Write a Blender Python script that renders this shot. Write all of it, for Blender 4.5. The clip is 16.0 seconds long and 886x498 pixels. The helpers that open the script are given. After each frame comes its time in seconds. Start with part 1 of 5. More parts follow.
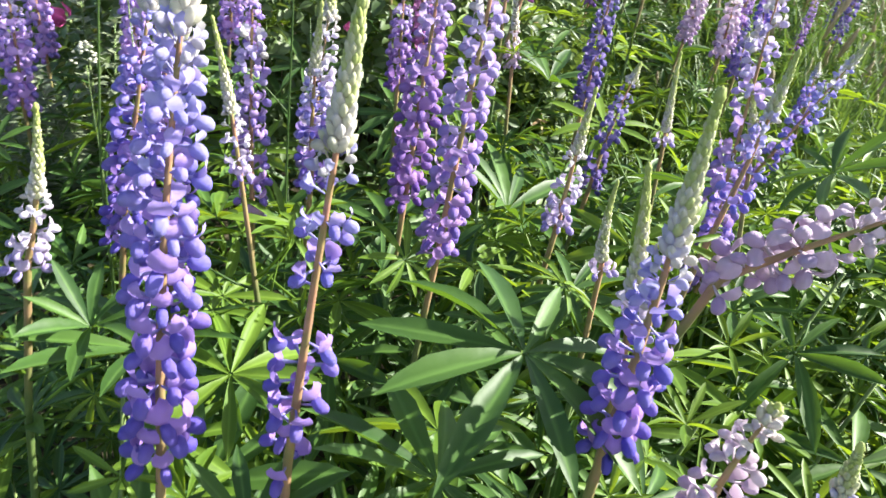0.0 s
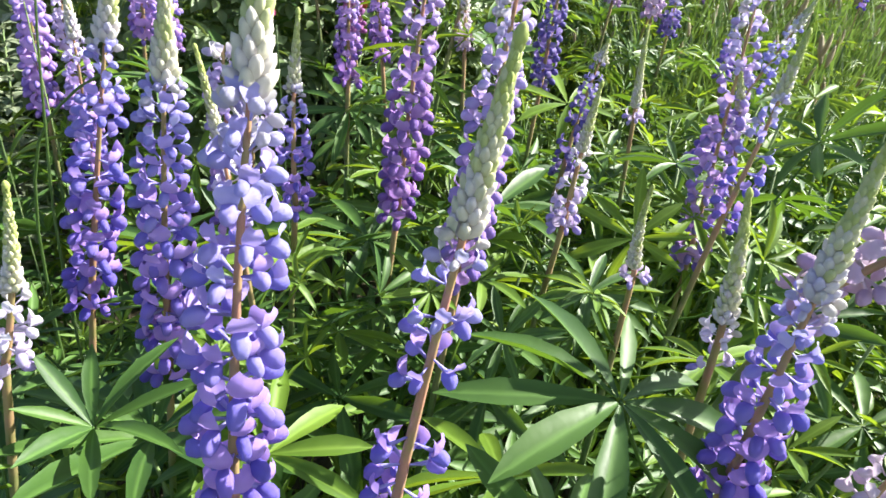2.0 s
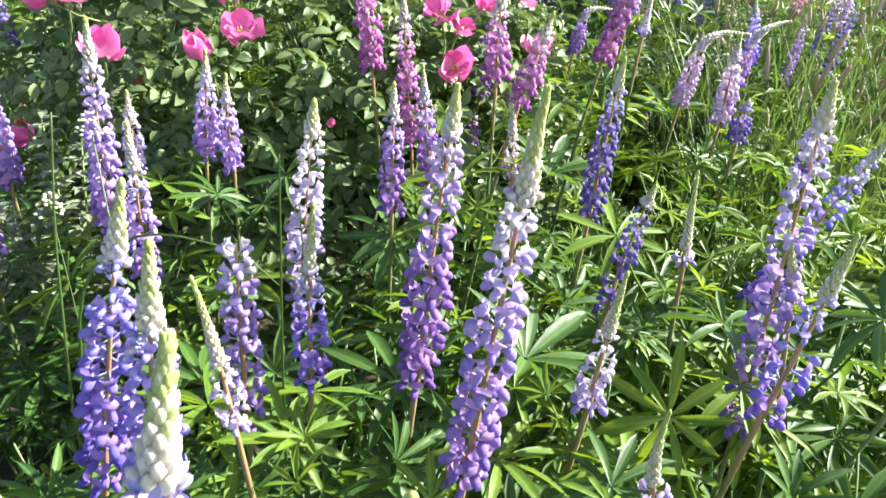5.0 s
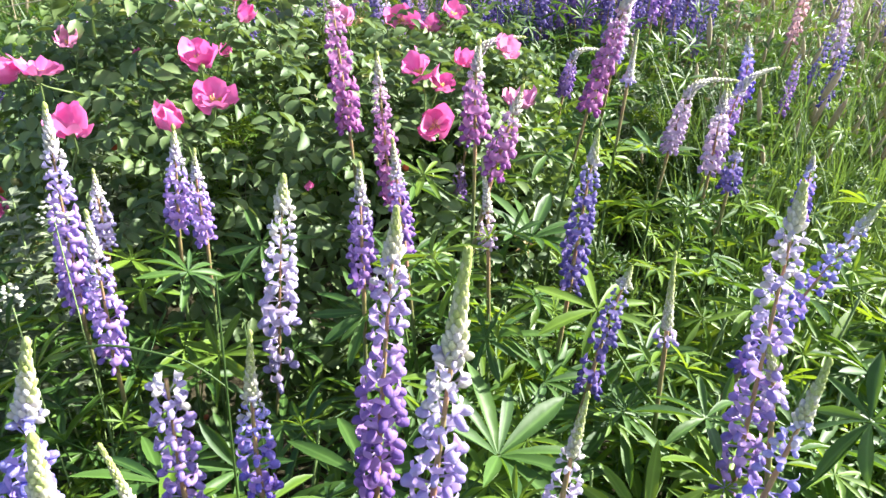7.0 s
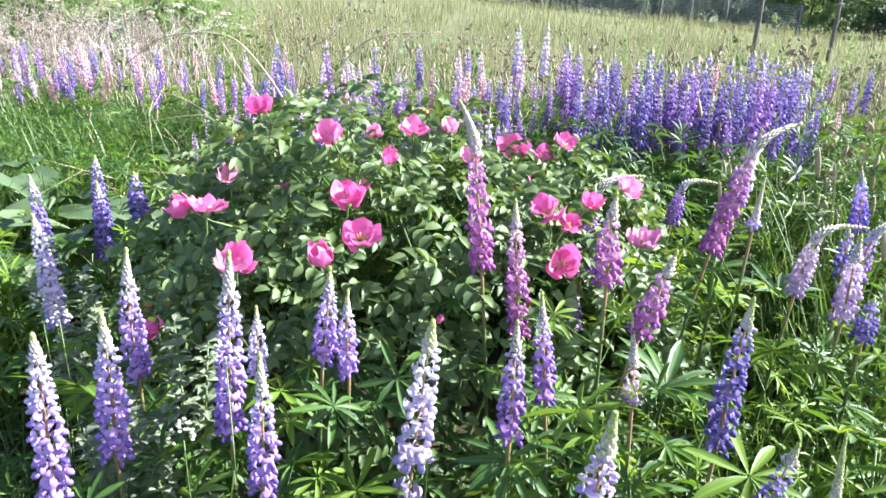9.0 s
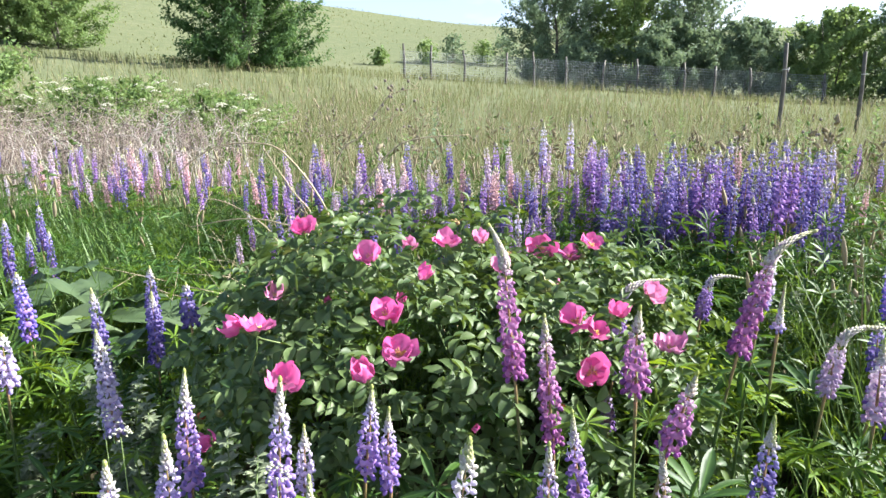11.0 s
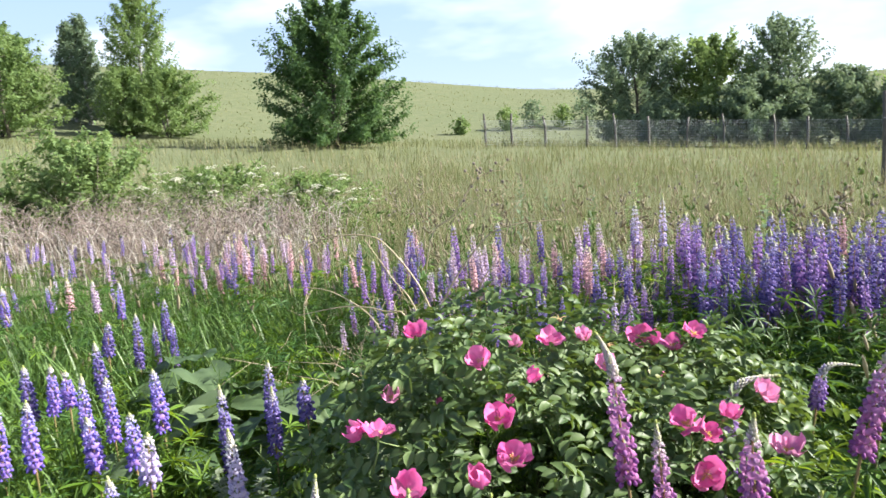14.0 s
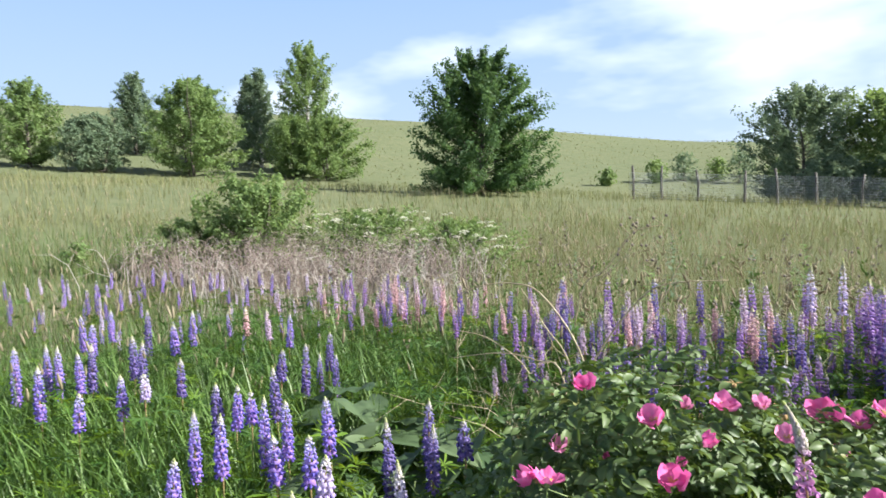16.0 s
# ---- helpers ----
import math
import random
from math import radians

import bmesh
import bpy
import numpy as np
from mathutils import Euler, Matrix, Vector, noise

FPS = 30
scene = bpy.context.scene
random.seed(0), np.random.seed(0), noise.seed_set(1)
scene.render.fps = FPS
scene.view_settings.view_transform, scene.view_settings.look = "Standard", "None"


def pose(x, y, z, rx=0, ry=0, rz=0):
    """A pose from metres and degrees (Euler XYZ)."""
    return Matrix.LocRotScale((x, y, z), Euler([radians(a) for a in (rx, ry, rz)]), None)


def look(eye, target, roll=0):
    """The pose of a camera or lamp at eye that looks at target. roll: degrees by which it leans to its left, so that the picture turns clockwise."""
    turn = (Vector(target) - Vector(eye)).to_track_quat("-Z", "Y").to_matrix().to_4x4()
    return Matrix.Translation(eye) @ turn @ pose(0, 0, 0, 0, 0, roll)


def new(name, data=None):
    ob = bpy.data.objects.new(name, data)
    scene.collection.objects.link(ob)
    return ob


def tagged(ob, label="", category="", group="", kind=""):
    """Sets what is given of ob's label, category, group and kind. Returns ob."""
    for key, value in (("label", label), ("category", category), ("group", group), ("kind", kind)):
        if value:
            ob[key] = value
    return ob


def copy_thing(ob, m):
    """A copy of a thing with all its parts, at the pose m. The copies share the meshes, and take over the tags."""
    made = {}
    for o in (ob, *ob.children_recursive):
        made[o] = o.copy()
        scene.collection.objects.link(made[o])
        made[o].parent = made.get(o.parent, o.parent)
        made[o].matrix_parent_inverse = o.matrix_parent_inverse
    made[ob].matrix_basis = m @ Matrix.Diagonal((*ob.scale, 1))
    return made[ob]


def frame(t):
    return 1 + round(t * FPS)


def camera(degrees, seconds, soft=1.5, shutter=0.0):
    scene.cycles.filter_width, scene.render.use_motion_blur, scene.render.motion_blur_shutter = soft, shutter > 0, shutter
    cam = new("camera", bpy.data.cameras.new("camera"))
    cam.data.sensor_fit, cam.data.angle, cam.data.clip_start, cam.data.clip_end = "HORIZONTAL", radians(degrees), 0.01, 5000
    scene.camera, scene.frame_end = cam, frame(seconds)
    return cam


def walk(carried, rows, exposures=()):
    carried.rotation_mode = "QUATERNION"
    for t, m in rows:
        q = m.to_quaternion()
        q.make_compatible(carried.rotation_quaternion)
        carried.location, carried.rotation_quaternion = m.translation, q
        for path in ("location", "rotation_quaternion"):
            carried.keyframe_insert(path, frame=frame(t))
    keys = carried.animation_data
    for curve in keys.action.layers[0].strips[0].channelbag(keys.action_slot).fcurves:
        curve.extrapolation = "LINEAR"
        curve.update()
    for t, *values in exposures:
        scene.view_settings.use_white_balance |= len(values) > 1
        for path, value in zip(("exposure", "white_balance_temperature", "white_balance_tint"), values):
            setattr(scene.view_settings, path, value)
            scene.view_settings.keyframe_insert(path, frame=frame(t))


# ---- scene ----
cam = camera(67.4, 16.0, shutter=0.35)
PATH = [
    (0, (0.206, 0.18, 0.985), (0.277, 1.903, -0.029), 7.9),
    (0.5, (0.17, 0.211, 0.99), (0.399, 1.903, -0.052), 6.4),
    (1, (0.146, 0.233, 0.993), (0.525, 1.853, -0.117), 5.7),
    (1.5, (0.124, 0.241, 0.992), (0.569, 1.884, -0.059), 7.7),
    (2, (0.12, 0.249, 0.993), (0.468, 1.897, -0.085), 6.5),
    (2.5, (0.126, 0.261, 0.991), (0.431, 1.911, -0.098), 7.1),
    (3, (0.144, 0.279, 1.013), (0.372, 1.924, -0.101), 5.8),
    (3.5, (0.155, 0.29, 1.025), (0.327, 1.98, -0.031), 6.4),
    (4, (0.162, 0.297, 1.045), (0.299, 2.004, 0.012), 6.6),
    (4.5, (0.166, 0.305, 1.072), (0.286, 2.004, 0.024), 5.2),
    (4.7, (0.167, 0.31, 1.079), (0.281, 2.022, 0.05), 4.8),
    (6.8, (0.218, 0.374, 1.14), (0.298, 2.145, 0.216), 3.0),
    (7, (0.217, 0.38, 1.144), (0.291, 2.139, 0.196), 2.5),
    (7.5, (0.204, 0.384, 1.157), (0.206, 2.178, 0.274), 2.4),
    (8, (0.167, 0.385, 1.176), (0.124, 2.202, 0.341), 3.0),
    (8.5, (0.13, 0.382, 1.197), (0.024, 2.224, 0.426), 3.0),
    (9, (0.105, 0.38, 1.225), (-0.027, 2.245, 0.516), 2.2),
    (9.5, (0.099, 0.37, 1.248), (-0.063, 2.257, 0.607), 1.8),
    (9.7, (0.099, 0.364, 1.259), (-0.082, 2.26, 0.647), 1.5),
    (11.8, (0.12, 0.322, 1.342), (-0.121, 2.259, 0.904), -0.8),
    (12, (0.122, 0.321, 1.35), (-0.113, 2.262, 0.931), -1.0),
    (12.5, (0.111, 0.3, 1.373), (-0.223, 2.235, 0.993), -2.6),
    (13, (0.097, 0.296, 1.389), (-0.287, 2.223, 1.015), -3.7),
    (13.5, (0.089, 0.285, 1.403), (-0.345, 2.208, 1.069), -4.0),
    (14, (0.079, 0.265, 1.417), (-0.414, 2.18, 1.117), -3.6),
    (14.5, (0.063, 0.239, 1.424), (-0.537, 2.127, 1.15), -3.2),
    (15, (0.041, 0.215, 1.429), (-0.65, 2.074, 1.173), -3.0),
    (15.5, (0.021, 0.196, 1.433), (-0.752, 2.03, 1.233), -1.9),
    (16, (0.021, 0.17, 1.437), (-0.858, 1.961, 1.297), -1.6),
]
walk(cam, [(t, look(e, g, r)) for t, e, g, r in PATH], [(0, 1.80, 6450, 8), (2.2, 1.86, 6400, 9), (4.5, 2.03, 6450, 9), (8, 2.08, 6150, 9), (9.5, 2.15, 5850, 10), (12, 1.39, 6400, 8), (14, 1.45, 6400, 9), (16, 1.23, 6300, 9)])

# ---- light and sky ----
SUN_TO = Vector((math.cos(radians(33)) * math.sin(radians(74)), math.cos(radians(33)) * math.cos(radians(74)), math.sin(radians(33))))
sun = new("sun", bpy.data.lights.new("sun", "SUN"))
sun.data.energy, sun.data.angle, sun.data.color = 5.0, radians(0.6), (1.0, 0.955, 0.86)
sun.matrix_world = Matrix.Translation((30, 10, 40)) @ SUN_TO.to_track_quat("Z", "Y").to_matrix().to_4x4()


class Nodes:
    """Short hand for building a node tree."""

    def __init__(self, tree):
        self.t = tree
        tree.nodes.clear()

    def add(self, kind, operation="", data_type="", blend_type="", attribute_name="", **values):
        n = self.t.nodes.new(kind)
        if operation:
            n.operation = operation
        if data_type:
            n.data_type, n.blend_type = data_type, blend_type
        if attribute_name:
            n.attribute_name = attribute_name
        for key, v in values.items():
            k = key[3:]
            n.inputs[int(k) if k.isdigit() else k.replace("_", " ")].default_value = v
        return n

    def link(self, a, b):
        self.t.links.new(a, b)

    def ramp(self, fac, stops):
        n = self.add("ShaderNodeValToRGB")
        els = n.color_ramp.elements
        while len(els) < len(stops):
            els.new(0.5)
        for e, (p, c) in zip(els, stops):
            e.position, e.color = p, (*c, 1)
        self.link(fac, n.inputs[0])
        return n.outputs[0]

    def mix(self, fac, a, b, blend="MIX"):
        n = self.add("ShaderNodeMix", data_type="RGBA", blend_type=blend)
        for s, v in ((n.inputs["Factor"], fac), (n.inputs[6], a), (n.inputs[7], b)):
            if isinstance(v, (int, float)):
                s.default_value = v
            elif isinstance(v, tuple):
                s.default_value = (*v, 1)
            else:
                self.link(v, s)
        return n.outputs[2]

    def maths(self, op, a, b=0.0):
        n = self.add("ShaderNodeMath", operation=op)
        for s, v in zip(n.inputs, (a, b)):
            if isinstance(v, (int, float)):
                s.default_value = v
            else:
                self.link(v, s)
        return n.outputs[0]


world = bpy.data.worlds.new("sky")
scene.world = world
world.use_nodes = True
w = Nodes(world.node_tree)
sky = w.add("ShaderNodeTexSky")
sky.sky_type, sky.sun_disc, sky.sun_elevation, sky.sun_rotation = "NISHITA", False, radians(33), radians(74)
sky.dust_density, sky.ozone_density = 0.3, 2.5
coord = w.add("ShaderNodeTexCoord")
mapping = w.add("ShaderNodeMapping")
mapping.inputs["Scale"].default_value = (1.1, 1.1, 3.2)
mapping.inputs["Location"].default_value = (0.35, 0.2, 0.15)
w.link(coord.outputs["Generated"], mapping.inputs[0])
cloud = w.add("ShaderNodeTexNoise", in_Scale=1.7, in_Detail=5.0, in_Roughness=0.5)
w.link(mapping.outputs[0], cloud.inputs["Vector"])
level = w.add("ShaderNodeSeparateXYZ")
w.link(coord.outputs["Generated"], level.inputs[0])
blue = w.ramp(level.outputs[2], [(0.0, (0.64, 0.84, 1.15)), (0.34, (0.48, 0.73, 1.18)), (0.62, (0.08, 0.15, 0.34)), (1.0, (0.035, 0.07, 0.18))])
blue = w.mix(1.0, blue, (11.0, 11.0, 11.0), "MULTIPLY")
clear = w.mix(0.80, sky.outputs[0], blue)
veil = w.ramp(w.maths("ADD", cloud.outputs[0], w.maths("MULTIPLY", level.outputs[0], 0.22)), [(0.47, (0.0, 0.0, 0.0)), (0.66, (0.92, 0.92, 0.92))])
thin = w.ramp(level.outputs[2], [(0.38, (1.0, 1.0, 1.0)), (0.72, (0.25, 0.25, 0.25))])
clouded = w.mix(w.mix(1.0, veil, thin, "MULTIPLY"), clear, (18.5, 18.7, 19.0))
haze = w.ramp(level.outputs[2], [(0.0, (0.55, 0.55, 0.55)), (0.12, (0.26, 0.26, 0.26)), (0.34, (0.0, 0.0, 0.0))])
clouded = w.mix(haze, clouded, (10.0, 11.4, 13.0))
back = w.add("ShaderNodeBackground", in_Strength=0.038)
w.link(clouded, back.inputs[0])
w.link(back.outputs[0], w.add("ShaderNodeOutputWorld").inputs[0])

# ---- materials ----


def material(name):
    m = bpy.data.materials.new(name)
    m.use_nodes = True
    return m, Nodes(m.node_tree)


def finish(n, colour, rough=0.5, through_light=0.0, thin_tint=None, bump=None, bump_size=0.002, spec=0.5):
    """Principled surface, with some light passing through thin leaves and petals."""
    p = n.add("ShaderNodeBsdfPrincipled", in_Roughness=rough)
    p.inputs["Specular IOR Level"].default_value = spec
    if isinstance(colour, tuple):
        p.inputs["Base Color"].default_value = (*colour, 1)
    else:
        n.link(colour, p.inputs["Base Color"])
    if bump is not None:
        b = n.add("ShaderNodeBump", in_Strength=0.6, in_Distance=bump_size)
        n.link(bump, b.inputs["Height"])
        n.link(b.outputs[0], p.inputs["Normal"])
    out = n.add("ShaderNodeOutputMaterial")
    if through_light:
        tr = n.add("ShaderNodeBsdfTranslucent")
        n.link(thin_tint if thin_tint is not None else colour, tr.inputs[0])
        mx = n.add("ShaderNodeMixShader", in_0=through_light)
        n.link(p.outputs[0], mx.inputs[1])
        n.link(tr.outputs[0], mx.inputs[2])
        n.link(mx.outputs[0], out.inputs[0])
    else:
        n.link(p.outputs[0], out.inputs[0])


def petal_material(name, deep, mid, pale, lip):
    """Lupin petals: ripe colour low on the spike, paler above, cream and green in the buds."""
    m, n = material(name)
    stage = n.add("ShaderNodeAttribute", attribute_name="stage").outputs["Fac"]
    upper = n.add("ShaderNodeAttribute", attribute_name="lip").outputs["Fac"]
    rnd = n.maths("ADD", n.add("ShaderNodeObjectInfo").outputs["Random"], n.add("ShaderNodeNewGeometry").outputs["Random Per Island"])
    jitter = n.maths("MULTIPLY", n.maths("SUBTRACT", n.maths("FRACT", rnd), 0.5), 0.16)
    s = n.maths("ADD", stage, jitter)
    body = n.ramp(s, [(0.0, deep), (0.38, mid), (0.62, pale), (0.74, (0.66, 0.62, 0.58)), (0.84, (0.60, 0.60, 0.36)), (0.92, (0.50, 0.56, 0.20)), (1.0, (0.42, 0.50, 0.13))])
    flag = n.ramp(s, [(0.0, lip), (0.42, tuple(0.65 * a + 0.35 * b for a, b in zip(lip, pale))), (0.62, tuple(min(1, a * 1.08) for a in pale)), (0.78, (0.72, 0.70, 0.58)), (1.0, (0.46, 0.52, 0.17))])
    body = n.mix(n.maths("MULTIPLY", n.maths("FRACT", n.maths("MULTIPLY", rnd, 7.31)), 0.38), body, flag)
    both = n.mix(n.maths("MULTIPLY", upper, 0.9), body, flag)
    tex = n.add("ShaderNodeTexNoise", in_Scale=260.0, in_Detail=2.0)
    n.link(n.add("ShaderNodeTexCoord").outputs["Object"], tex.inputs["Vector"])
    col = n.mix(0.35, both, n.mix(tex.outputs[0], tuple(c * 0.7 for c in deep), tuple(min(1, c * 1.2) for c in pale)), "SOFT_LIGHT")
    finish(n, col, rough=0.55, through_light=0.32, bump=tex.outputs[0], bump_size=0.0006, spec=0.25)
    return m


PETALS = {
    "blue": petal_material("petal_blue_violet", (0.11, 0.09, 0.47), (0.23, 0.22, 0.64), (0.47, 0.45, 0.76), (0.48, 0.29, 0.70)),
    "deep": petal_material("petal_deep_blue", (0.085, 0.070, 0.29), (0.160, 0.135, 0.39), (0.38, 0.35, 0.58), (0.28, 0.20, 0.46)),
    "purple": petal_material("petal_purple", (0.155, 0.078, 0.33), (0.285, 0.185, 0.48), (0.53, 0.45, 0.67), (0.45, 0.26, 0.58)),
    "lavender": petal_material("petal_lavender", (0.19, 0.135, 0.46), (0.34, 0.275, 0.60), (0.57, 0.51, 0.73), (0.55, 0.34, 0.67)),
    "magenta": petal_material("petal_magenta", (0.27, 0.085, 0.32), (0.42, 0.21, 0.45), (0.60, 0.44, 0.58), (0.52, 0.21, 0.44)),
    "pink": petal_material("petal_pink", (0.54, 0.30, 0.38), (0.66, 0.46, 0.49), (0.74, 0.62, 0.60), (0.66, 0.42, 0.46)),
    "white": petal_material("petal_pale_lilac", (0.33, 0.28, 0.62), (0.57, 0.52, 0.74), (0.74, 0.70, 0.79), (0.64, 0.52, 0.72)),
    "dusky": petal_material("petal_dusky_lilac", (0.42, 0.31, 0.54), (0.58, 0.48, 0.62), (0.68, 0.59, 0.66), (0.60, 0.46, 0.60)),
}


def leaf_material(name, dark, light, thin, rough=0.45, through_light=0.3, scale=60.0, spec=0.5, swing=0.6):
    m, n = material(name)
    rnd = n.maths("FRACT", n.maths("ADD", n.add("ShaderNodeObjectInfo").outputs["Random"], n.add("ShaderNodeNewGeometry").outputs["Random Per Island"]))
    tex = n.add("ShaderNodeTexNoise", in_Scale=scale, in_Detail=3.0)
    n.link(n.add("ShaderNodeTexCoord").outputs["Object"], tex.inputs["Vector"])
    f = n.maths("ADD", n.maths("MULTIPLY", rnd, swing), n.maths("MULTIPLY", tex.outputs[0], 1 - swing))
    col = n.ramp(f, [(0.1, dark), (0.9, light)])
    rib = n.ramp(n.add("ShaderNodeAttribute", attribute_name="lip").outputs["Fac"], [(0.72, (0.0, 0.0, 0.0)), (1.0, (0.55, 0.55, 0.55))])
    col = n.mix(rib, col, tuple(min(1, 1.7 * c + 0.02) for c in light))
    tint = n.mix(0.75, col, thin)
    finish(n, col, rough, through_light, tint, bump=tex.outputs[0], bump_size=0.001, spec=spec)
    return m


LEAF = leaf_material("lupin_leaf", (0.022, 0.062, 0.018), (0.072, 0.148, 0.024), (0.20, 0.36, 0.02), rough=0.50, through_light=0.25, spec=0.35)
# Paler, yellower leaf tone: upper leaves, some others, and whole stretches of foliage.
LEAF_LIGHT = leaf_material("lupin_leaf_yellow_green", (0.072, 0.148, 0.018), (0.15, 0.245, 0.024), (0.34, 0.46, 0.018), rough=0.50, through_light=0.38, spec=0.35)
ROSE_LEAF = leaf_material("rose_leaf", (0.024, 0.060, 0.018), (0.160, 0.225, 0.082), (0.27, 0.38, 0.05), rough=0.50, through_light=0.20, spec=0.38)
ROSE_YOUNG = leaf_material("rose_leaf_young", (0.20, 0.22, 0.07), (0.34, 0.34, 0.12), (0.38, 0.40, 0.10), rough=0.45)
GRASS = leaf_material("green_grass", (0.036, 0.080, 0.020), (0.115, 0.190, 0.050), (0.22, 0.34, 0.05), rough=0.5, scale=20)
LUSH = leaf_material("lush_grass", (0.055, 0.120, 0.026), (0.165, 0.265, 0.070), (0.28, 0.42, 0.06), rough=0.45, scale=20)
MEADOW = leaf_material("dry_meadow_grass", (0.120, 0.136, 0.056), (0.245, 0.250, 0.118), (0.31, 0.33, 0.13), rough=0.7, scale=1.1, spec=0.2, swing=0.4)
MEADOW_DRY = leaf_material("straw_meadow_grass", (0.22, 0.20, 0.11), (0.35, 0.31, 0.19), (0.36, 0.33, 0.17), rough=0.7, scale=3, spec=0.2)
SEED = leaf_material("grass_seed_heads", (0.26, 0.22, 0.14), (0.42, 0.36, 0.25), (0.45, 0.38, 0.22), rough=0.7, scale=30)
TREE_DARK = leaf_material("dark_tree_leaf", (0.026, 0.064, 0.030), (0.115, 0.195, 0.075), (0.20, 0.33, 0.09), rough=0.55, through_light=0.38, scale=0.8, spec=0.25)
TREE_MID = leaf_material("mid_tree_leaf", (0.075, 0.135, 0.048), (0.24, 0.325, 0.125), (0.36, 0.48, 0.14), rough=0.6, through_light=0.38, scale=0.8, spec=0.25)
# Greyed, bluish leaf: the haze of distance is put into this colour.
TREE_HAZED = leaf_material("hazed_tree_leaf", (0.080, 0.135, 0.085), (0.225, 0.29, 0.19), (0.32, 0.41, 0.20), rough=0.6, through_light=0.34, scale=0.8, spec=0.25)
BURDOCK = leaf_material("burdock_leaf", (0.045, 0.095, 0.035), (0.13, 0.18, 0.085), (0.14, 0.21, 0.06), rough=0.6, through_light=0.18, scale=30)
SILVER = leaf_material("silvery_leaf", (0.12, 0.16, 0.09), (0.27, 0.31, 0.20), (0.30, 0.36, 0.18), rough=0.7, through_light=0.2)
UMBEL = leaf_material("white_umbel", (0.52, 0.52, 0.40), (0.74, 0.73, 0.62), (0.6, 0.6, 0.45), rough=0.7)


def stem_material(name, a, b, scale=30.0):
    m, n = material(name)
    tex = n.add("ShaderNodeTexNoise", in_Scale=scale, in_Detail=4.0)
    n.link(n.add("ShaderNodeTexCoord").outputs["Object"], tex.inputs["Vector"])
    finish(n, n.ramp(tex.outputs[0], [(0.35, a), (0.65, b)]), 0.6, bump=tex.outputs[0])
    return m


def lupin_stem():
    """Green below, flushed red-brown between the flowers."""
    m, n = material("lupin_stem")
    up = n.add("ShaderNodeAttribute", attribute_name="stage").outputs["Fac"]
    tex = n.add("ShaderNodeTexNoise", in_Scale=60.0, in_Detail=4.0)
    n.link(n.add("ShaderNodeTexCoord").outputs["Object"], tex.inputs["Vector"])
    flush = n.ramp(tex.outputs[0], [(0.35, (0.24, 0.20, 0.07)), (0.65, (0.34, 0.17, 0.11))])
    green = n.ramp(tex.outputs[0], [(0.35, (0.06, 0.11, 0.03)), (0.65, (0.10, 0.15, 0.04))])
    finish(n, n.mix(up, green, flush), 0.6, bump=tex.outputs[0])
    return m


STEM = lupin_stem()
STEM_GREEN = stem_material("green_stem", (0.11, 0.18, 0.05), (0.17, 0.23, 0.07))
CANE = stem_material("dry_cane", (0.40, 0.31, 0.20), (0.55, 0.46, 0.32))
TWIG = stem_material("grey_dry_twig", (0.15, 0.115, 0.10), (0.28, 0.225, 0.195))
PALE_TWIG = stem_material("bleached_dry_twig", (0.32, 0.29, 0.27), (0.50, 0.46, 0.42))
BARK = stem_material("bark", (0.05, 0.042, 0.034), (0.13, 0.11, 0.09), 6)
BIRCH_BARK = stem_material("birch_bark", (0.10, 0.09, 0.08), (0.60, 0.58, 0.54), 5)
POST = stem_material("weathered_post", (0.05, 0.045, 0.04), (0.12, 0.105, 0.09), 9)
WIRE = stem_material("galvanised_wire", (0.30, 0.32, 0.34), (0.42, 0.44, 0.46), 40)
HIP = stem_material("rose_hip_red", (0.42, 0.07, 0.03), (0.55, 0.14, 0.06))
CALYX = stem_material("withered_calyx", (0.34, 0.27, 0.09), (0.46, 0.26, 0.13), 60)
STAMEN = stem_material("rose_stamen_yellow", (0.70, 0.50, 0.12), (0.80, 0.62, 0.25), 200)


def rose_petal(name, rim, throat):
    m, n = material(name)
    d = n.add("ShaderNodeAttribute", attribute_name="stage").outputs["Fac"]
    rnd = n.add("ShaderNodeObjectInfo").outputs["Random"]
    tex = n.add("ShaderNodeTexNoise", in_Scale=90.0, in_Detail=3.0)
    n.link(n.add("ShaderNodeTexCoord").outputs["Object"], tex.inputs["Vector"])
    base = n.ramp(d, [(0.0, throat), (0.3, tuple(c * 0.92 for c in rim)), (1.0, rim)])
    col = n.mix(n.maths("MULTIPLY", n.maths("ADD", rnd, tex.outputs[0]), 0.34), base, (0.88, 0.42, 0.64))
    finish(n, col, 0.55, 0.30, bump=tex.outputs[0], bump_size=0.001, spec=0.25)
    return m


ROSE = rose_petal("rose_petal", (0.74, 0.070, 0.37), (0.80, 0.42, 0.52))
ROSE_PALE = rose_petal("rose_petal_faded", (0.80, 0.30, 0.54), (0.80, 0.60, 0.55))


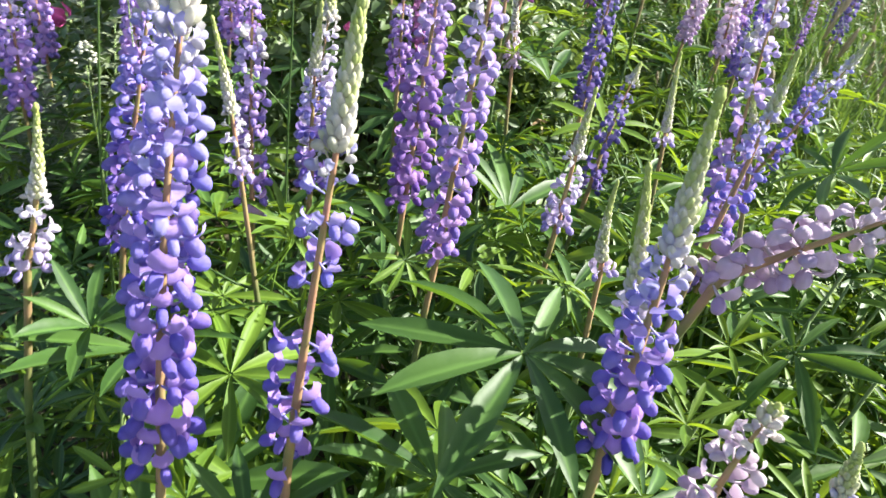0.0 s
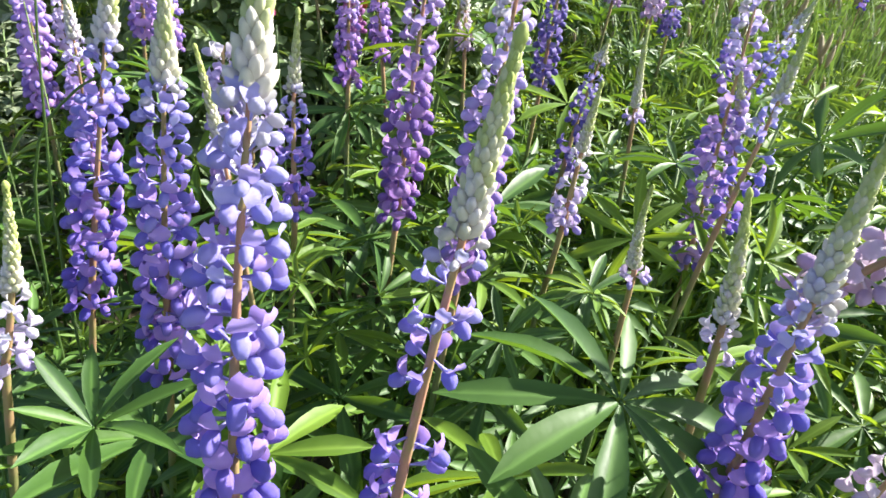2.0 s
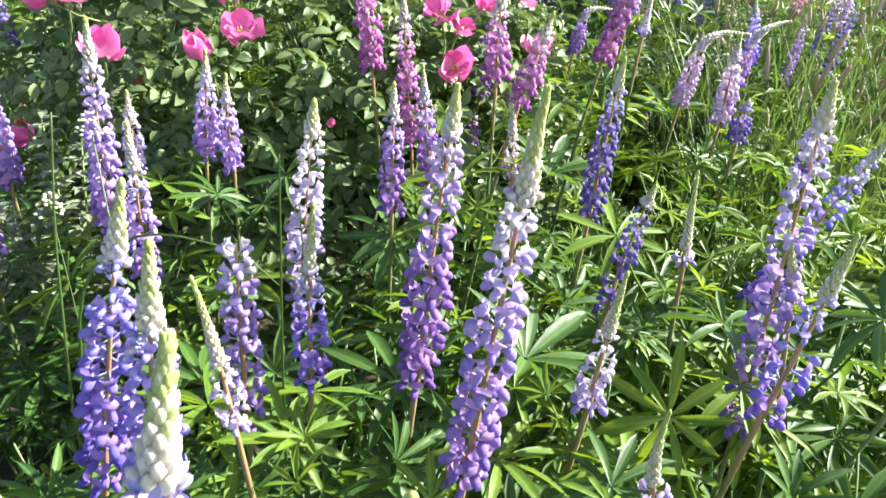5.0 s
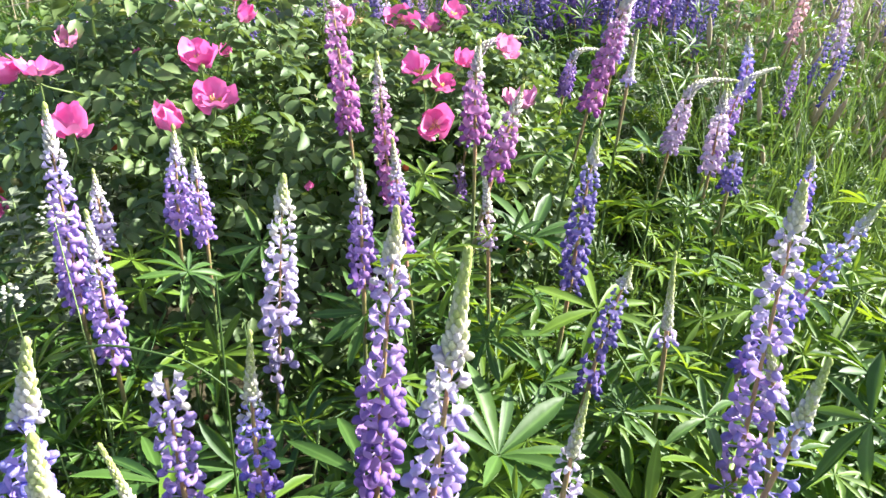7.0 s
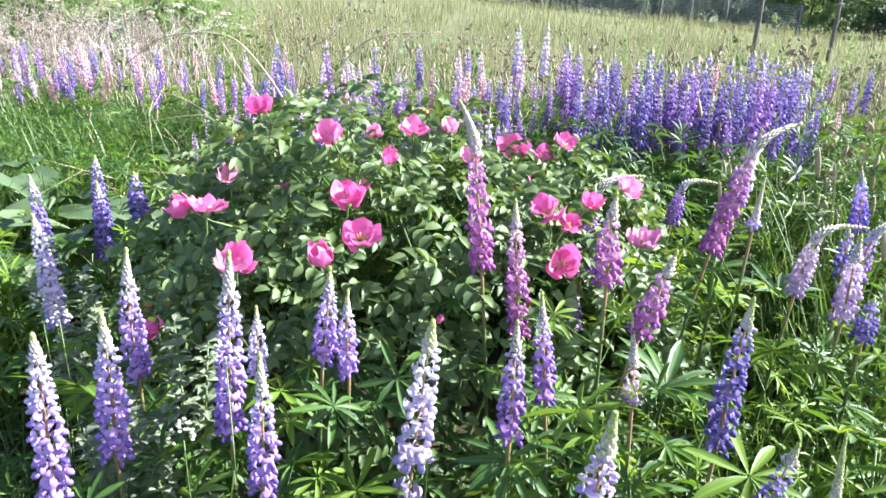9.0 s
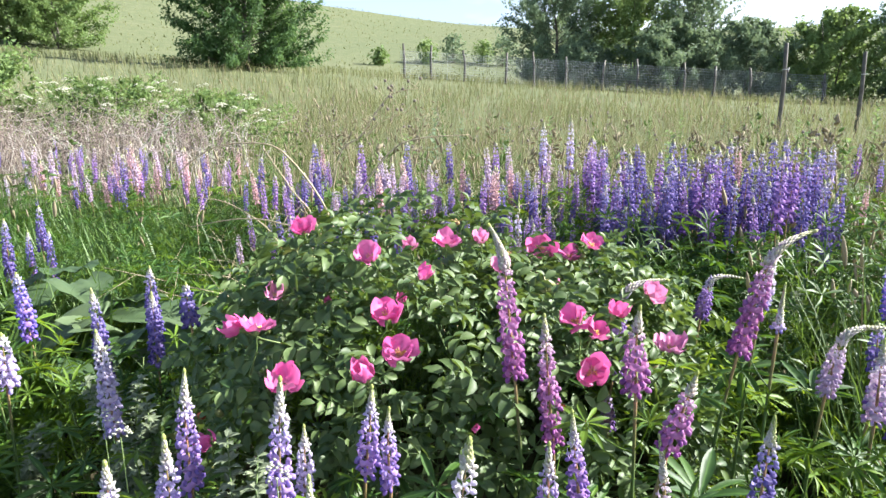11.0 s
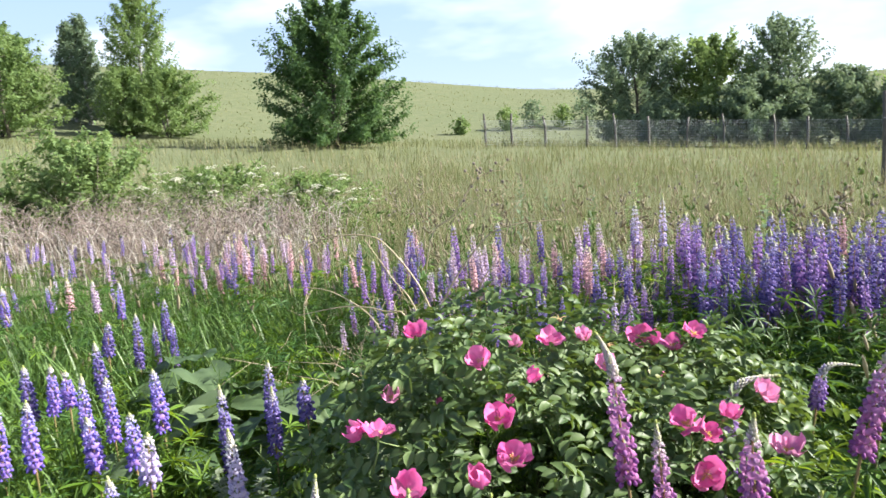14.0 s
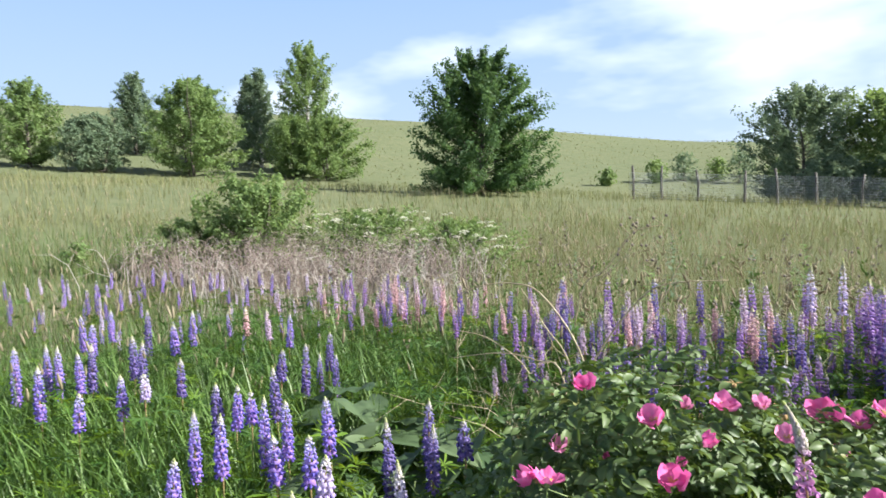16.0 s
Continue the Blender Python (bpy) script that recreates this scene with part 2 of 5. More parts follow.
def ground_material():
    m, n = material("meadow_ground")
    pos = n.add("ShaderNodeNewGeometry").outputs["Position"]
    big = n.add("ShaderNodeTexNoise", in_Scale=0.12, in_Detail=5.0)
    mid = n.add("ShaderNodeTexNoise", in_Scale=1.6, in_Detail=6.0, in_Roughness=0.65)
    fine = n.add("ShaderNodeTexNoise", in_Scale=22.0, in_Detail=5.0, in_Roughness=0.7)
    for t in (big, mid, fine):
        n.link(pos, t.inputs["Vector"])
    grass = n.ramp(mid.outputs[0], [(0.3, (0.120, 0.138, 0.068)), (0.5, (0.165, 0.176, 0.094)), (0.72, (0.22, 0.217, 0.132))])
    grass = n.mix(n.maths("MULTIPLY", big.outputs[0], 0.8), grass, (0.125, 0.155, 0.082))
    grass = n.mix(0.35, grass, n.ramp(fine.outputs[0], [(0.3, (0.25, 0.25, 0.25)), (0.7, (0.75, 0.75, 0.75))]), "OVERLAY")
    soil = n.ramp(fine.outputs[0], [(0.3, (0.030, 0.026, 0.016)), (0.7, (0.085, 0.075, 0.045))])
    bed = n.add("ShaderNodeAttribute", attribute_name="stage").outputs["Fac"]
    col = n.mix(bed, grass, soil)
    finish(n, col, 0.9, bump=fine.outputs[0], bump_size=0.03, spec=0.1)
    return m


GROUND = ground_material()

# ---- building helpers ----
rng = random.Random(7)


class Geo:
    """Vertices, faces and two paint-free plant attributes, gathered into one mesh."""

    def __init__(self):
        self.v, self.f, self.stage, self.lip = [], [], [], []

    def add(self, verts, faces, stage=0.0, lip=0.0, m=None):
        o = len(self.v)
        if m is not None:
            verts = [m @ Vector(p) for p in verts]
        self.v.extend(tuple(p) for p in verts)
        self.f.extend(tuple(i + o for i in f) for f in faces)
        k = len(verts)
        self.stage.extend(stage if isinstance(stage, list) else [stage] * k)
        self.lip.extend(lip if isinstance(lip, list) else [lip] * k)
        return self

    def mesh(self, name, mat, smooth=True):
        me = bpy.data.meshes.new(name)
        me.from_pydata(self.v, [], self.f)
        for key, data in (("stage", self.stage), ("lip", self.lip)):
            me.attributes.new(key, "FLOAT", "POINT").data.foreach_set("value", data)
        me.polygons.foreach_set("use_smooth", [smooth] * len(me.polygons))
        me.materials.append(mat)
        me.update()
        return me


def part(name, data, parent, m=None, label=""):
    """One mesh object under a thing or a part."""
    ob = new(name, data)
    ob.parent = parent
    if m is not None:
        ob.matrix_basis = m
    return tagged(ob, label)


def root(name, place, label, category, group="", kind=""):
    ob = new(name)
    ob.empty_display_size = 0.1
    ob.location = place
    return tagged(ob, label, category, group, kind)


def tube(geo, pts, radii, sides=5, stage=0.0):
    """A round stalk along points."""
    pts = [Vector(p) for p in pts]
    verts, faces = [], []
    for i, p in enumerate(pts):
        d = (pts[min(i + 1, len(pts) - 1)] - pts[max(i - 1, 0)]).normalized()
        a = d.orthogonal().normalized() if i == 0 else (a - d * a.dot(d)).normalized()
        b = d.cross(a)
        for k in range(sides):
            t = 2 * math.pi * k / sides
            verts.append(p + (a * math.cos(t) + b * math.sin(t)) * radii[i])
    for i in range(len(pts) - 1):
        for k in range(sides):
            k2 = (k + 1) % sides
            faces.append((i * sides + k, i * sides + k2, (i + 1) * sides + k2, (i + 1) * sides + k))
    faces.append(tuple(range((len(pts) - 1) * sides, len(pts) * sides)))
    return geo.add(verts, faces, stage)


def pod(length, r, sides=6, rings=(0.15, 0.5, 0.82), fat=(0.72, 1.0, 0.62), droop=0.0):
    """A closed spindle along x: a bud, a keel or a hip."""
    verts, faces = [(0, 0, 0)], []
    for u, w_ in zip(rings, fat):
        for k in range(sides):
            t = 2 * math.pi * k / sides
            verts.append((u * length, math.cos(t) * r[0] * w_, math.sin(t) * r[1] * w_ - droop * u * u))
    verts.append((length, 0, -droop))
    last = len(verts) - 1
    for k in range(sides):
        k2 = (k + 1) % sides
        faces.append((0, 1 + k2, 1 + k))
        for i in range(len(rings) - 1):
            a, b = 1 + i * sides, 1 + (i + 1) * sides
            faces.append((a + k, a + k2, b + k2, b + k))
        a = 1 + (len(rings) - 1) * sides
        faces.append((a + k, a + k2, last))
    return verts, faces


def floret(geo, m, stage, openness, r, fine=1):
    """One pea flower: two plump rounded wings over the keel, an upright banner folded back at its sides and a short stalk. x points out, z up.
    fine: 2 for the flowers nearest the walk, 0 for those furthest off."""
    sides = (4, 6, 8)[fine]
    rings, fat = ((0.30, 0.80), (1.0, 0.80)) if fine == 0 else ((0.07, 0.38, 0.82), (0.55, 1.0, 0.74)) if fine == 1 else ((0.05, 0.24, 0.55, 0.82, 0.96), (0.45, 0.88, 1.0, 0.82, 0.40))
    wing, wf = pod(0.54, (0.145, 0.235), sides, rings, fat, droop=0.10)
    # the two wings meet in a shallow crease along the top and the front
    wing = [(x + 0.38 - 0.05 * math.exp(-(y / 0.06) ** 2) * (x > 0.4), y * r * (1 + 0.10 * math.sin(x * 9)), (z - 0.06) - (0.05 if z > 0.1 and abs(y) < 0.05 else 0.0)) for x, y, z in wing]
    geo.add(wing, wf, stage, 0.08, m)
    bv, bf = [], []
    rows_, half_cols = ((3, 1), (5, 1), (6, 2))[fine]
    cols = 2 * half_cols + 1
    for i in range(rows_):
        u = i / (rows_ - 1)
        half = 0.32 * max(0.12, 1 - (1.9 * u - 1.05) ** 2) ** 0.5 * (0.62 + 0.38 * openness) * r
        for k in range(cols):
            j = (k - half_cols) / half_cols
            fold = (0.24 * openness - 0.12 * (1 - openness)) * (0.4 + 0.6 * math.sin(u * 2.8))
            notch = 0.05 * (1 - abs(j)) if i == rows_ - 1 else 0.0
            bv.append((0.46 + 0.14 * math.sin(u * 2.8) - 0.16 * openness * u * u - j * j * fold + 0.26 * (1 - openness) * u, j * half, 0.03 + 0.62 * u * (0.6 + 0.4 * openness) - notch))
    for i in range(rows_ - 1):
        for k in range(cols - 1):
            a = i * cols + k
            bf.append((a, a + 1, a + cols + 1, a + cols))
    geo.add(bv, bf, stage, 1.0, m)
    if fine:
        tube_v = [(0, 0.025, -0.05), (0, -0.025, -0.05), (0, 0, -0.10), (0.44, 0.05, 0.03), (0.44, -0.05, 0.03), (0.44, 0, -0.09)]
        geo.add(tube_v, [(0, 1, 4, 3), (1, 2, 5, 4), (2, 0, 3, 5)], max(stage, 0.55), 0.3, m)


FLORETS = {}


def floret_mesh(hue, bucket, kind):
    key = (hue, bucket, kind)
    if key not in FLORETS:
        g = Geo()
        st = (bucket + 0.5) / 8
        floret(g, Matrix.Identity(4), st, max(0.1, 1.0 - st * 1.15) * (1.0, 0.8, 0.6)[kind], (1.0, 0.9, 1.12)[kind], 2)
        FLORETS[key] = g.mesh("floret", PETALS[hue])
    return FLORETS[key]


def frame_at(p, out, up, size):
    """Local axes with x along out and z towards up."""
    x = out.normalized()
    y = up.cross(x).normalized()
    z = x.cross(y)
    return Matrix.Translation(p) @ Matrix((x, y, z)).transposed().to_4x4() @ Matrix.Diagonal((size, size, size, 1))


# palmate leaves, each with its own stalk from the stem


def leaflet(geo, m, length, width, fold, sag, low=False, wave=0.0):
    verts, faces = [], []
    for u, hw in ((0.03, 0.10), (0.22, 0.55), (0.46, 0.92), (0.66, 1.0), (0.86, 0.62), (1.0, 0.03)) if not low else ((0.03, 0.1), (0.55, 1.0), (1.0, 0.03)):
        z = -sag * u * u * length
        for j in (-1, 0, 1):
            verts.append((u * length, j * hw * width / 2, z + abs(j) * fold * hw * width / 2 + wave * math.sin(u * 9 + j)))
    for i in range(len(verts) // 3 - 1):
        for j in range(2):
            a = i * 3 + j
            faces.append((a, a + 3, a + 4, a + 1))
    geo.add(verts, faces, 0.0, [0.0, 1.0, 0.0] * (len(verts) // 3), m)


def palmate_leaf(reach, rise, radius, count, tilt, seed, mat, low=False):
    r = random.Random(seed)
    g = Geo()
    cup = r.choice((0.0, 0.1, 0.25, 0.55))
    pts = [(reach * u, 0, rise * (u ** 1.6) + 0.02 * u) for u in (0, 0.3, 0.6, 0.85, 1.0)]
    tube(g, pts, [0.0019, 0.0016, 0.0014, 0.0012, 0.0012], 3 if low else 4)
    hub = Matrix.Translation(pts[-1]) @ Euler((r.uniform(-0.5, 0.5), tilt, 0)).to_matrix().to_4x4()
    for k in range(count):
        az = -2.75 + 5.5 * k / (count - 1) + r.uniform(-0.1, 0.1)
        size = radius * (0.74 + 0.26 * math.cos(az / 2)) * r.uniform(0.86, 1.08)
        lift = cup + r.uniform(-0.18, 0.25)
        m = hub @ Matrix.Rotation(az, 4, "Z") @ Matrix.Rotation(-lift, 4, "Y") @ Matrix.Rotation(r.uniform(-0.35, 0.35), 4, "X")
        leaflet(g, m, size, size * r.uniform(0.15, 0.215), r.uniform(0.3, 0.9), r.uniform(0.05, 0.35), low)
    return g.mesh("leaf", mat)


LEAVES = [palmate_leaf(0.075 + 0.012 * (i % 4), 0.045 + 0.02 * (i % 3), 0.066 + 0.011 * (i % 4), 8 + i % 3, -0.15 + 0.13 * (i % 5), i, LEAF_LIGHT if i % 3 == 1 else LEAF) for i in range(12)]
LOW_LEAVES = [palmate_leaf(0.075 + 0.012 * (i % 4), 0.045 + 0.02 * (i % 3), 0.060 + 0.007 * (i % 4), 8, -0.15 + 0.13 * (i % 5), 70 + i, LEAF, True) for i in range(6)]
TOP_LEAVES = [palmate_leaf(0.03 + 0.008 * (i % 3), 0.03, 0.034 + 0.006 * (i % 3), 7 + i % 3, -0.5 + 0.15 * i, 40 + i, LEAF_LIGHT) for i in range(5)]


def bezier(a, b, c, u):
    return a * (1 - u) ** 2 + b * 2 * u * (1 - u) + c * u * u


def height(x, y):
    """Lie of the land: level bed, a gentle rise to the left, and a long hill behind."""
    r = math.hypot(x, y)
    s = min(1, max(0, (r - 4.5) / 21.5))
    s = s * s * (3 - 2 * s)
    left = min(1, max(0, (10 - x) / 45))
    if y < 0:
        left *= max(0, 1 + y / 30)
    a = s * (0.4 + 3.0 * left)
    t = min(1, max(0, (r - 30) / 70))
    t = t * t * (3 - 2 * t)
    amp = (7.0 + 0.075 * min(55, max(0, -x - 10))) * min(1, max(0, (y + 40) / 60))
    return a + t * amp - 0.004 * max(0, r - 105)


def stem_geo(path, radii):
    g = tube(Geo(), path, radii, 6)
    g.stage = [1.0 if i // 6 >= 5 else 0.0 for i in range(len(g.v))]
    return g


WORDS = {"blue": "blue-violet", "deep": "deep blue", "purple": "purple", "lavender": "soft lavender", "magenta": "magenta-purple", "pink": "pink", "white": "pale lilac and white", "dusky": "dusky lilac"}


def lupin(tip, base, hue="blue", wide=1.0, ripe=0.55, buds=0.80, sparse=0.80, hook=None, leaves=5, detail=2, headless=False, group="lupins in the bed", label="", stage_shift=0.0, bend=0.0):
    """A lupin in flower: tip and foot of its flower spike in metres; ripe and buds say how far up the open flowers and the pale ones reach."""
    tip, base = Vector(tip), Vector(base)
    seed = int(abs(tip.x * 7919 + tip.y * 104729 + tip.z * 1299709)) % 100003
    r = random.Random(seed)
    lean = (tip - base)
    length = lean.length
    foot = Vector((base.x - lean.x * 0.9 + r.uniform(-0.03, 0.03), base.y - lean.y * 0.9 + r.uniform(-0.03, 0.03), 0))
    if abs(lean.x) + abs(lean.y) > lean.z:
        foot = Vector((base.x - lean.x * 0.5, base.y - lean.y * 0.5 + 0.05, 0))
    foot.z = height(foot.x, foot.y)
    word = label or f"{WORDS[hue]} garden lupin in flower with a {'tall' if length > 0.22 else 'short'} spike"
    thing = root("lupin", foot, word, "lupin", group)
    T, B, G = tip - foot, base - foot, Vector((0, 0, -0.02))
    knee = B - lean.normalized() * (B.z * 0.5)
    knee.x, knee.y = knee.x * 0.6, knee.y * 0.6
    if abs(lean.x) + abs(lean.y) > lean.z:
        knee = Vector((B.x * 0.35, B.y * 0.35, B.z * 0.85))
    near = detail == 1 and group != "lupins in the back rows"
    if near:
        wide *= 1.22
    if detail == 1:
        ripe, buds = (max(ripe, 0.52), max(buds, 0.70)) if buds > 0.5 and hook is None else (ripe, buds)
    if hook is not None:
        buds = 0.60
        ripe = 0.50
    if hook is None:
        mid = B + (T - B) * 0.5 + Vector((bend + r.uniform(-0.006, 0.006), r.uniform(-0.006, 0.006), 0))
        end = T
    else:
        mid, end = T, T + Vector(hook)

    def axis(u):
        if hook is None:
            return bezier(B, mid, end, u)
        if u < 0.58:
            return B.lerp(T, u / 0.58)
        return bezier(T, T + (T - B).normalized() * Vector(hook).length * 0.5, end, (u - 0.58) / 0.42)

    path = [bezier(G, knee, B, i / 5) for i in range(5)] + [axis(i / 7) for i in range(8)]
    radii = [0.0042 - 0.0003 * i for i in range(5)] + [min(0.0030, 0.0036 * wide) * (1 - 0.75 * i / 7) for i in range(8)]
    if headless:
        radii[-1] = 0.0015
    part("stem", stem_geo(path, radii).mesh("stem", STEM), thing)
    total = (axis(0.33) - axis(0)).length + (axis(0.66) - axis(0.33)).length + (axis(1) - axis(0.66)).length
    spread = 0.0216 * wide
    plump = 1.3 if buds < 0.45 or hook is not None else 1.08
    joined = Geo()
    tipgeo = Geo()
    u, turn = 0.0, r.uniform(0, 6)
    stop = 1.0 if headless else buds
    while u < stop:
        rel = u / stop
        taper = 1.0 if rel < 0.5 else 1.0 - 0.42 * (rel - 0.5) / 0.5
        if headless:
            taper = 1.0 - 0.2 * rel
        p = axis(u)
        d = (axis(min(1, u + 0.02)) - axis(max(0, u - 0.02))).normalized()
        e1 = d.orthogonal().normalized()
        e2 = d.cross(e1)
        n = 6 if detail == 2 else 8 if near else 7
        stage = (0.42 * (u / max(ripe, 0.01)) if u < ripe else 0.42 + 0.31 * (u - ripe) / max(0.02, stop - ripe)) + stage_shift
        for k in range(n):
            if r.random() > (min(0.92, sparse + 0.06) if near else sparse):
                continue
            t = turn + 2 * math.pi * (k + r.uniform(-0.16, 0.16)) / n
            out = e1 * math.cos(t) + e2 * math.sin(t)
            rise = math.radians((-6 if u < ripe else -6 + 48 * (u - ripe) / max(0.02, stop - ripe)) + r.uniform(-14, 14))
            o = out * math.cos(rise) + d * math.sin(rise)
            size = spread * taper * r.uniform(0.88, 1.12) * (0.86 if near else 1.0)
            m = frame_at(p + out * (0.002 if not near else 0.14 * spread * taper) + d * r.uniform(-0.003, 0.003), o, d, size) @ Matrix.Rotation(r.uniform(-0.45, 0.45), 4, "X")
            st = min(0.94, max(0.0, stage + r.uniform(-0.05, 0.05)))
            if detail == 2:
                part("floret", floret_mesh(hue, min(7, int(st * 8)), r.randrange(3)), thing, m)
            else:
                floret(joined, m, st, max(0.1, 1 - st * 1.1), r.uniform(0.9, 1.1), detail)
        turn += 0.55
        u += ((0.0158 if detail == 2 else 0.0172 if near else 0.0215) * taper * wide ** 0.5) / total
    if joined.v:
        tagged(part("flower_spike", joined.mesh("flower_spike", PETALS[hue]), thing), kind="stuff")
    if not headless:
        u = stop
        while u < 0.985:
            rel = (u - stop) / max(0.01, 1 - stop)
            p = axis(u)
            d = (axis(min(1, u + 0.02)) - axis(max(0, u - 0.02))).normalized()
            e1 = d.orthogonal().normalized()
            e2 = d.cross(e1)
            size = spread * plump * (0.58 - 0.34 * rel)
            for k in range(6):
                t = turn + 2 * math.pi * k / 6
                out = e1 * math.cos(t) + e2 * math.sin(t)
                rise = 0.92 + 0.45 * rel + r.uniform(-0.1, 0.1)
                o = out * math.cos(rise) + d * math.sin(rise)
                v, f = pod(1.0, (0.22, 0.25), 5) if detail == 2 else pod(1.0, (0.23, 0.25), 4, (0.45,), (1.0,))
                tipgeo.add(v, f, min(1.0, (0.76 + 0.26 * rel if not near else 0.71 + (0.12 if hook else 0.20) * rel) + r.uniform(-0.03, 0.03)), 0.0, frame_at(p, o, d, size))
            turn += 0.5
            u += (0.0048, 0.0060, 0.0085)[2 - detail] * (1.1 - 0.5 * rel) * wide ** 0.5 / total
        v, f = pod(1.0, (0.3, 0.3), 5)
        tipgeo.add(v, f, 1.0, 0.0, frame_at(axis(0.97), (axis(1) - axis(0.95)), d.orthogonal(), spread * 0.45))
        tagged(part("bud_tip", tipgeo.mesh("bud_tip", PETALS[hue]), thing, label="pale green and cream unopened buds"), kind="stuff")
    for k in range(leaves):
        h = 0.45 + 0.50 * (k + r.random()) / leaves
        p = bezier(G, knee, B, h)
        top = h > 0.86 or p.z + foot.z > 0.66
        data = r.choice(TOP_LEAVES if top else LEAVES)
        az = k * 2.4 + r.uniform(-0.4, 0.4) + seed
        part("leaf", data, thing, Matrix.Translation(p) @ Matrix.Rotation(az, 4, "Z") @ Matrix.Rotation(r.uniform(-0.35, 0.45), 4, "Y") @ Matrix.Rotation(r.uniform(-0.4, 0.4), 4, "X") @ Matrix.Scale(r.uniform(0.8, 1.1), 4))
    for k in range(0 if base.y < 0.52 else 2):
        p = bezier(G, knee, B, 0.80 + 0.05 * k)
        part("leaf", r.choice(LEAVES), thing, Matrix.Translation(p) @ Matrix.Rotation(seed + 2.1 * k, 4, "Z") @ Matrix.Rotation(r.uniform(-0.2, 0.5), 4, "Y") @ Matrix.Scale(r.uniform(0.6, 0.85), 4))
    return thing

# ---- ground ----


def build_ground():
    xs = sorted(set([round(-8 + 0.4 * i, 2) for i in range(41)] + [s * (8 + 3 * 1.13 ** i * i) for i in range(1, 36) for s in (-1, 1)]))
    ys = sorted(set([round(-3 + 0.4 * i, 2) for i in range(41)] + [13 + 2.2 * 1.10 ** i * i for i in range(1, 40)] + [-3 - 3 * 1.13 ** i * i for i in range(1, 36)]))
    g = Geo()
    for y in ys:
        for x in xs:
            bed = 1.0 if 0.0 < y < 4.4 + 0.3 * math.sin(x) and abs(x + 1) < 3.4 else 0.0
            g.v.append((x, y, height(x, y) + (0.05 * noise.noise((x * 0.3, y * 0.3, 0)) if y > 5 else 0)))
            g.stage.append(bed)
            g.lip.append(0.0)
    nx = len(xs)
    g.f = [(j * nx + i, j * nx + i + 1, (j + 1) * nx + i + 1, (j + 1) * nx + i) for j in range(len(ys) - 1) for i in range(nx - 1)]
    return tagged(new("ground", g.mesh("ground", GROUND)), "grassy meadow ground rising to a long low hill", "ground", kind="structure")


build_ground()


def blades(name, n, sample, tall, wide, mat, label, lean=0.35, seed=1, heads=None, head_share=0.0):
    """Many grass blades as one object of stuff."""
    r = random.Random(seed)
    g, h = Geo(), Geo()
    for _ in range(n):
        x, y = sample(r)
        z = height(x, y) - 0.02
        t, wd, az = r.uniform(*tall), r.uniform(*wide), r.uniform(0, 6.283)
        bend = t * lean * r.uniform(0.2, 1.4)
        dx, dy = math.cos(az), math.sin(az)
        sx, sy = -dy * wd / 2, dx * wd / 2
        pts = [(0, 0, 1.0), (0.45, 0.28, 0.8), (0.8, 0.66, 0.5)]
        v = []
        for u, b, k in pts:
            cx, cy, cz = x + dx * bend * b, y + dy * bend * b, z + t * u
            v += [(cx - sx * k, cy - sy * k, cz), (cx + sx * k, cy + sy * k, cz)]
        v.append((x + dx * bend, y + dy * bend, z + t))
        g.add(v, [(0, 1, 3, 2), (2, 3, 5, 4), (4, 5, 6)])
        if heads and r.random() < head_share:
            top = Vector(v[-1])
            m = frame_at(top - Vector((0, 0, 0.03)), Vector((dx * 0.3, dy * 0.3, 1)), Vector((dy, -dx, 0)), wd * r.uniform(9, 15))
            pv, pf = pod(1.0, (0.10, 0.10), 4)
            h.add(pv, pf, 0.0, 0.0, m)
    ob = tagged(new(name, g.mesh(name, mat)), label, "grass", kind="stuff")
    if heads:
        part("seed_heads", h.mesh("seed_heads", heads), ob, label="buff feathery seed heads")
    return ob


def in_scrub(x, y):
    """The patch of bushes and dead stems on the left of the meadow."""
    return ((x + 5.6) / 2.9) ** 2 + ((y - 7.7) / 1.9) ** 2 < 1


def wedge(r0, r1, a0, a1, power=1.0):
    """Points between two ranges and two bearings (degrees right of straight ahead)."""

    def pick(r):
        d = r0 + (r1 - r0) * r.random() ** power
        a = radians(r.uniform(a0, a1))
        x, y = d * math.sin(a), d * math.cos(a)
        thin = noise.noise((x * 0.45, y * 0.45, 3.0)) < -0.05 and r.random() < 0.55
        if thin or in_scrub(x, y) and r.random() < 0.8:
            return pick(r)
        return x, y

    return pick


def box_area(x0, x1, y0, y1):
    return lambda r: (r.uniform(x0, x1), r.uniform(y0, y1))


blades("meadow_grass", 15000, wedge(4.6, 9, -75, 42), (0.25, 0.62), (0.002, 0.005), MEADOW, "tall dry meadow grass with buff seed heads", 0.7, 2, SEED, 0.12)
blades("meadow_grass", 22000, wedge(8, 17, -75, 42), (0.2, 0.55), (0.004, 0.010), MEADOW, "tall dry meadow grass with buff seed heads", 0.7, 3, SEED, 0.10)
blades("meadow_grass", 15000, wedge(16, 34, -75, 42), (0.15, 0.36), (0.010, 0.024), MEADOW, "dry meadow grass on the rising slope", 0.3, 4)
blades("straw_grass", 7000, wedge(5.0, 13, -34, 34), (0.25, 0.6), (0.003, 0.007), MEADOW_DRY, "straw-coloured dry grass in the meadow", 0.6, 12, SEED, 0.15)
blades("straw_grass", 5000, wedge(12, 26, -75, 34), (0.2, 0.5), (0.008, 0.016), MEADOW_DRY, "straw-coloured dry grass in the meadow", 0.6, 13)
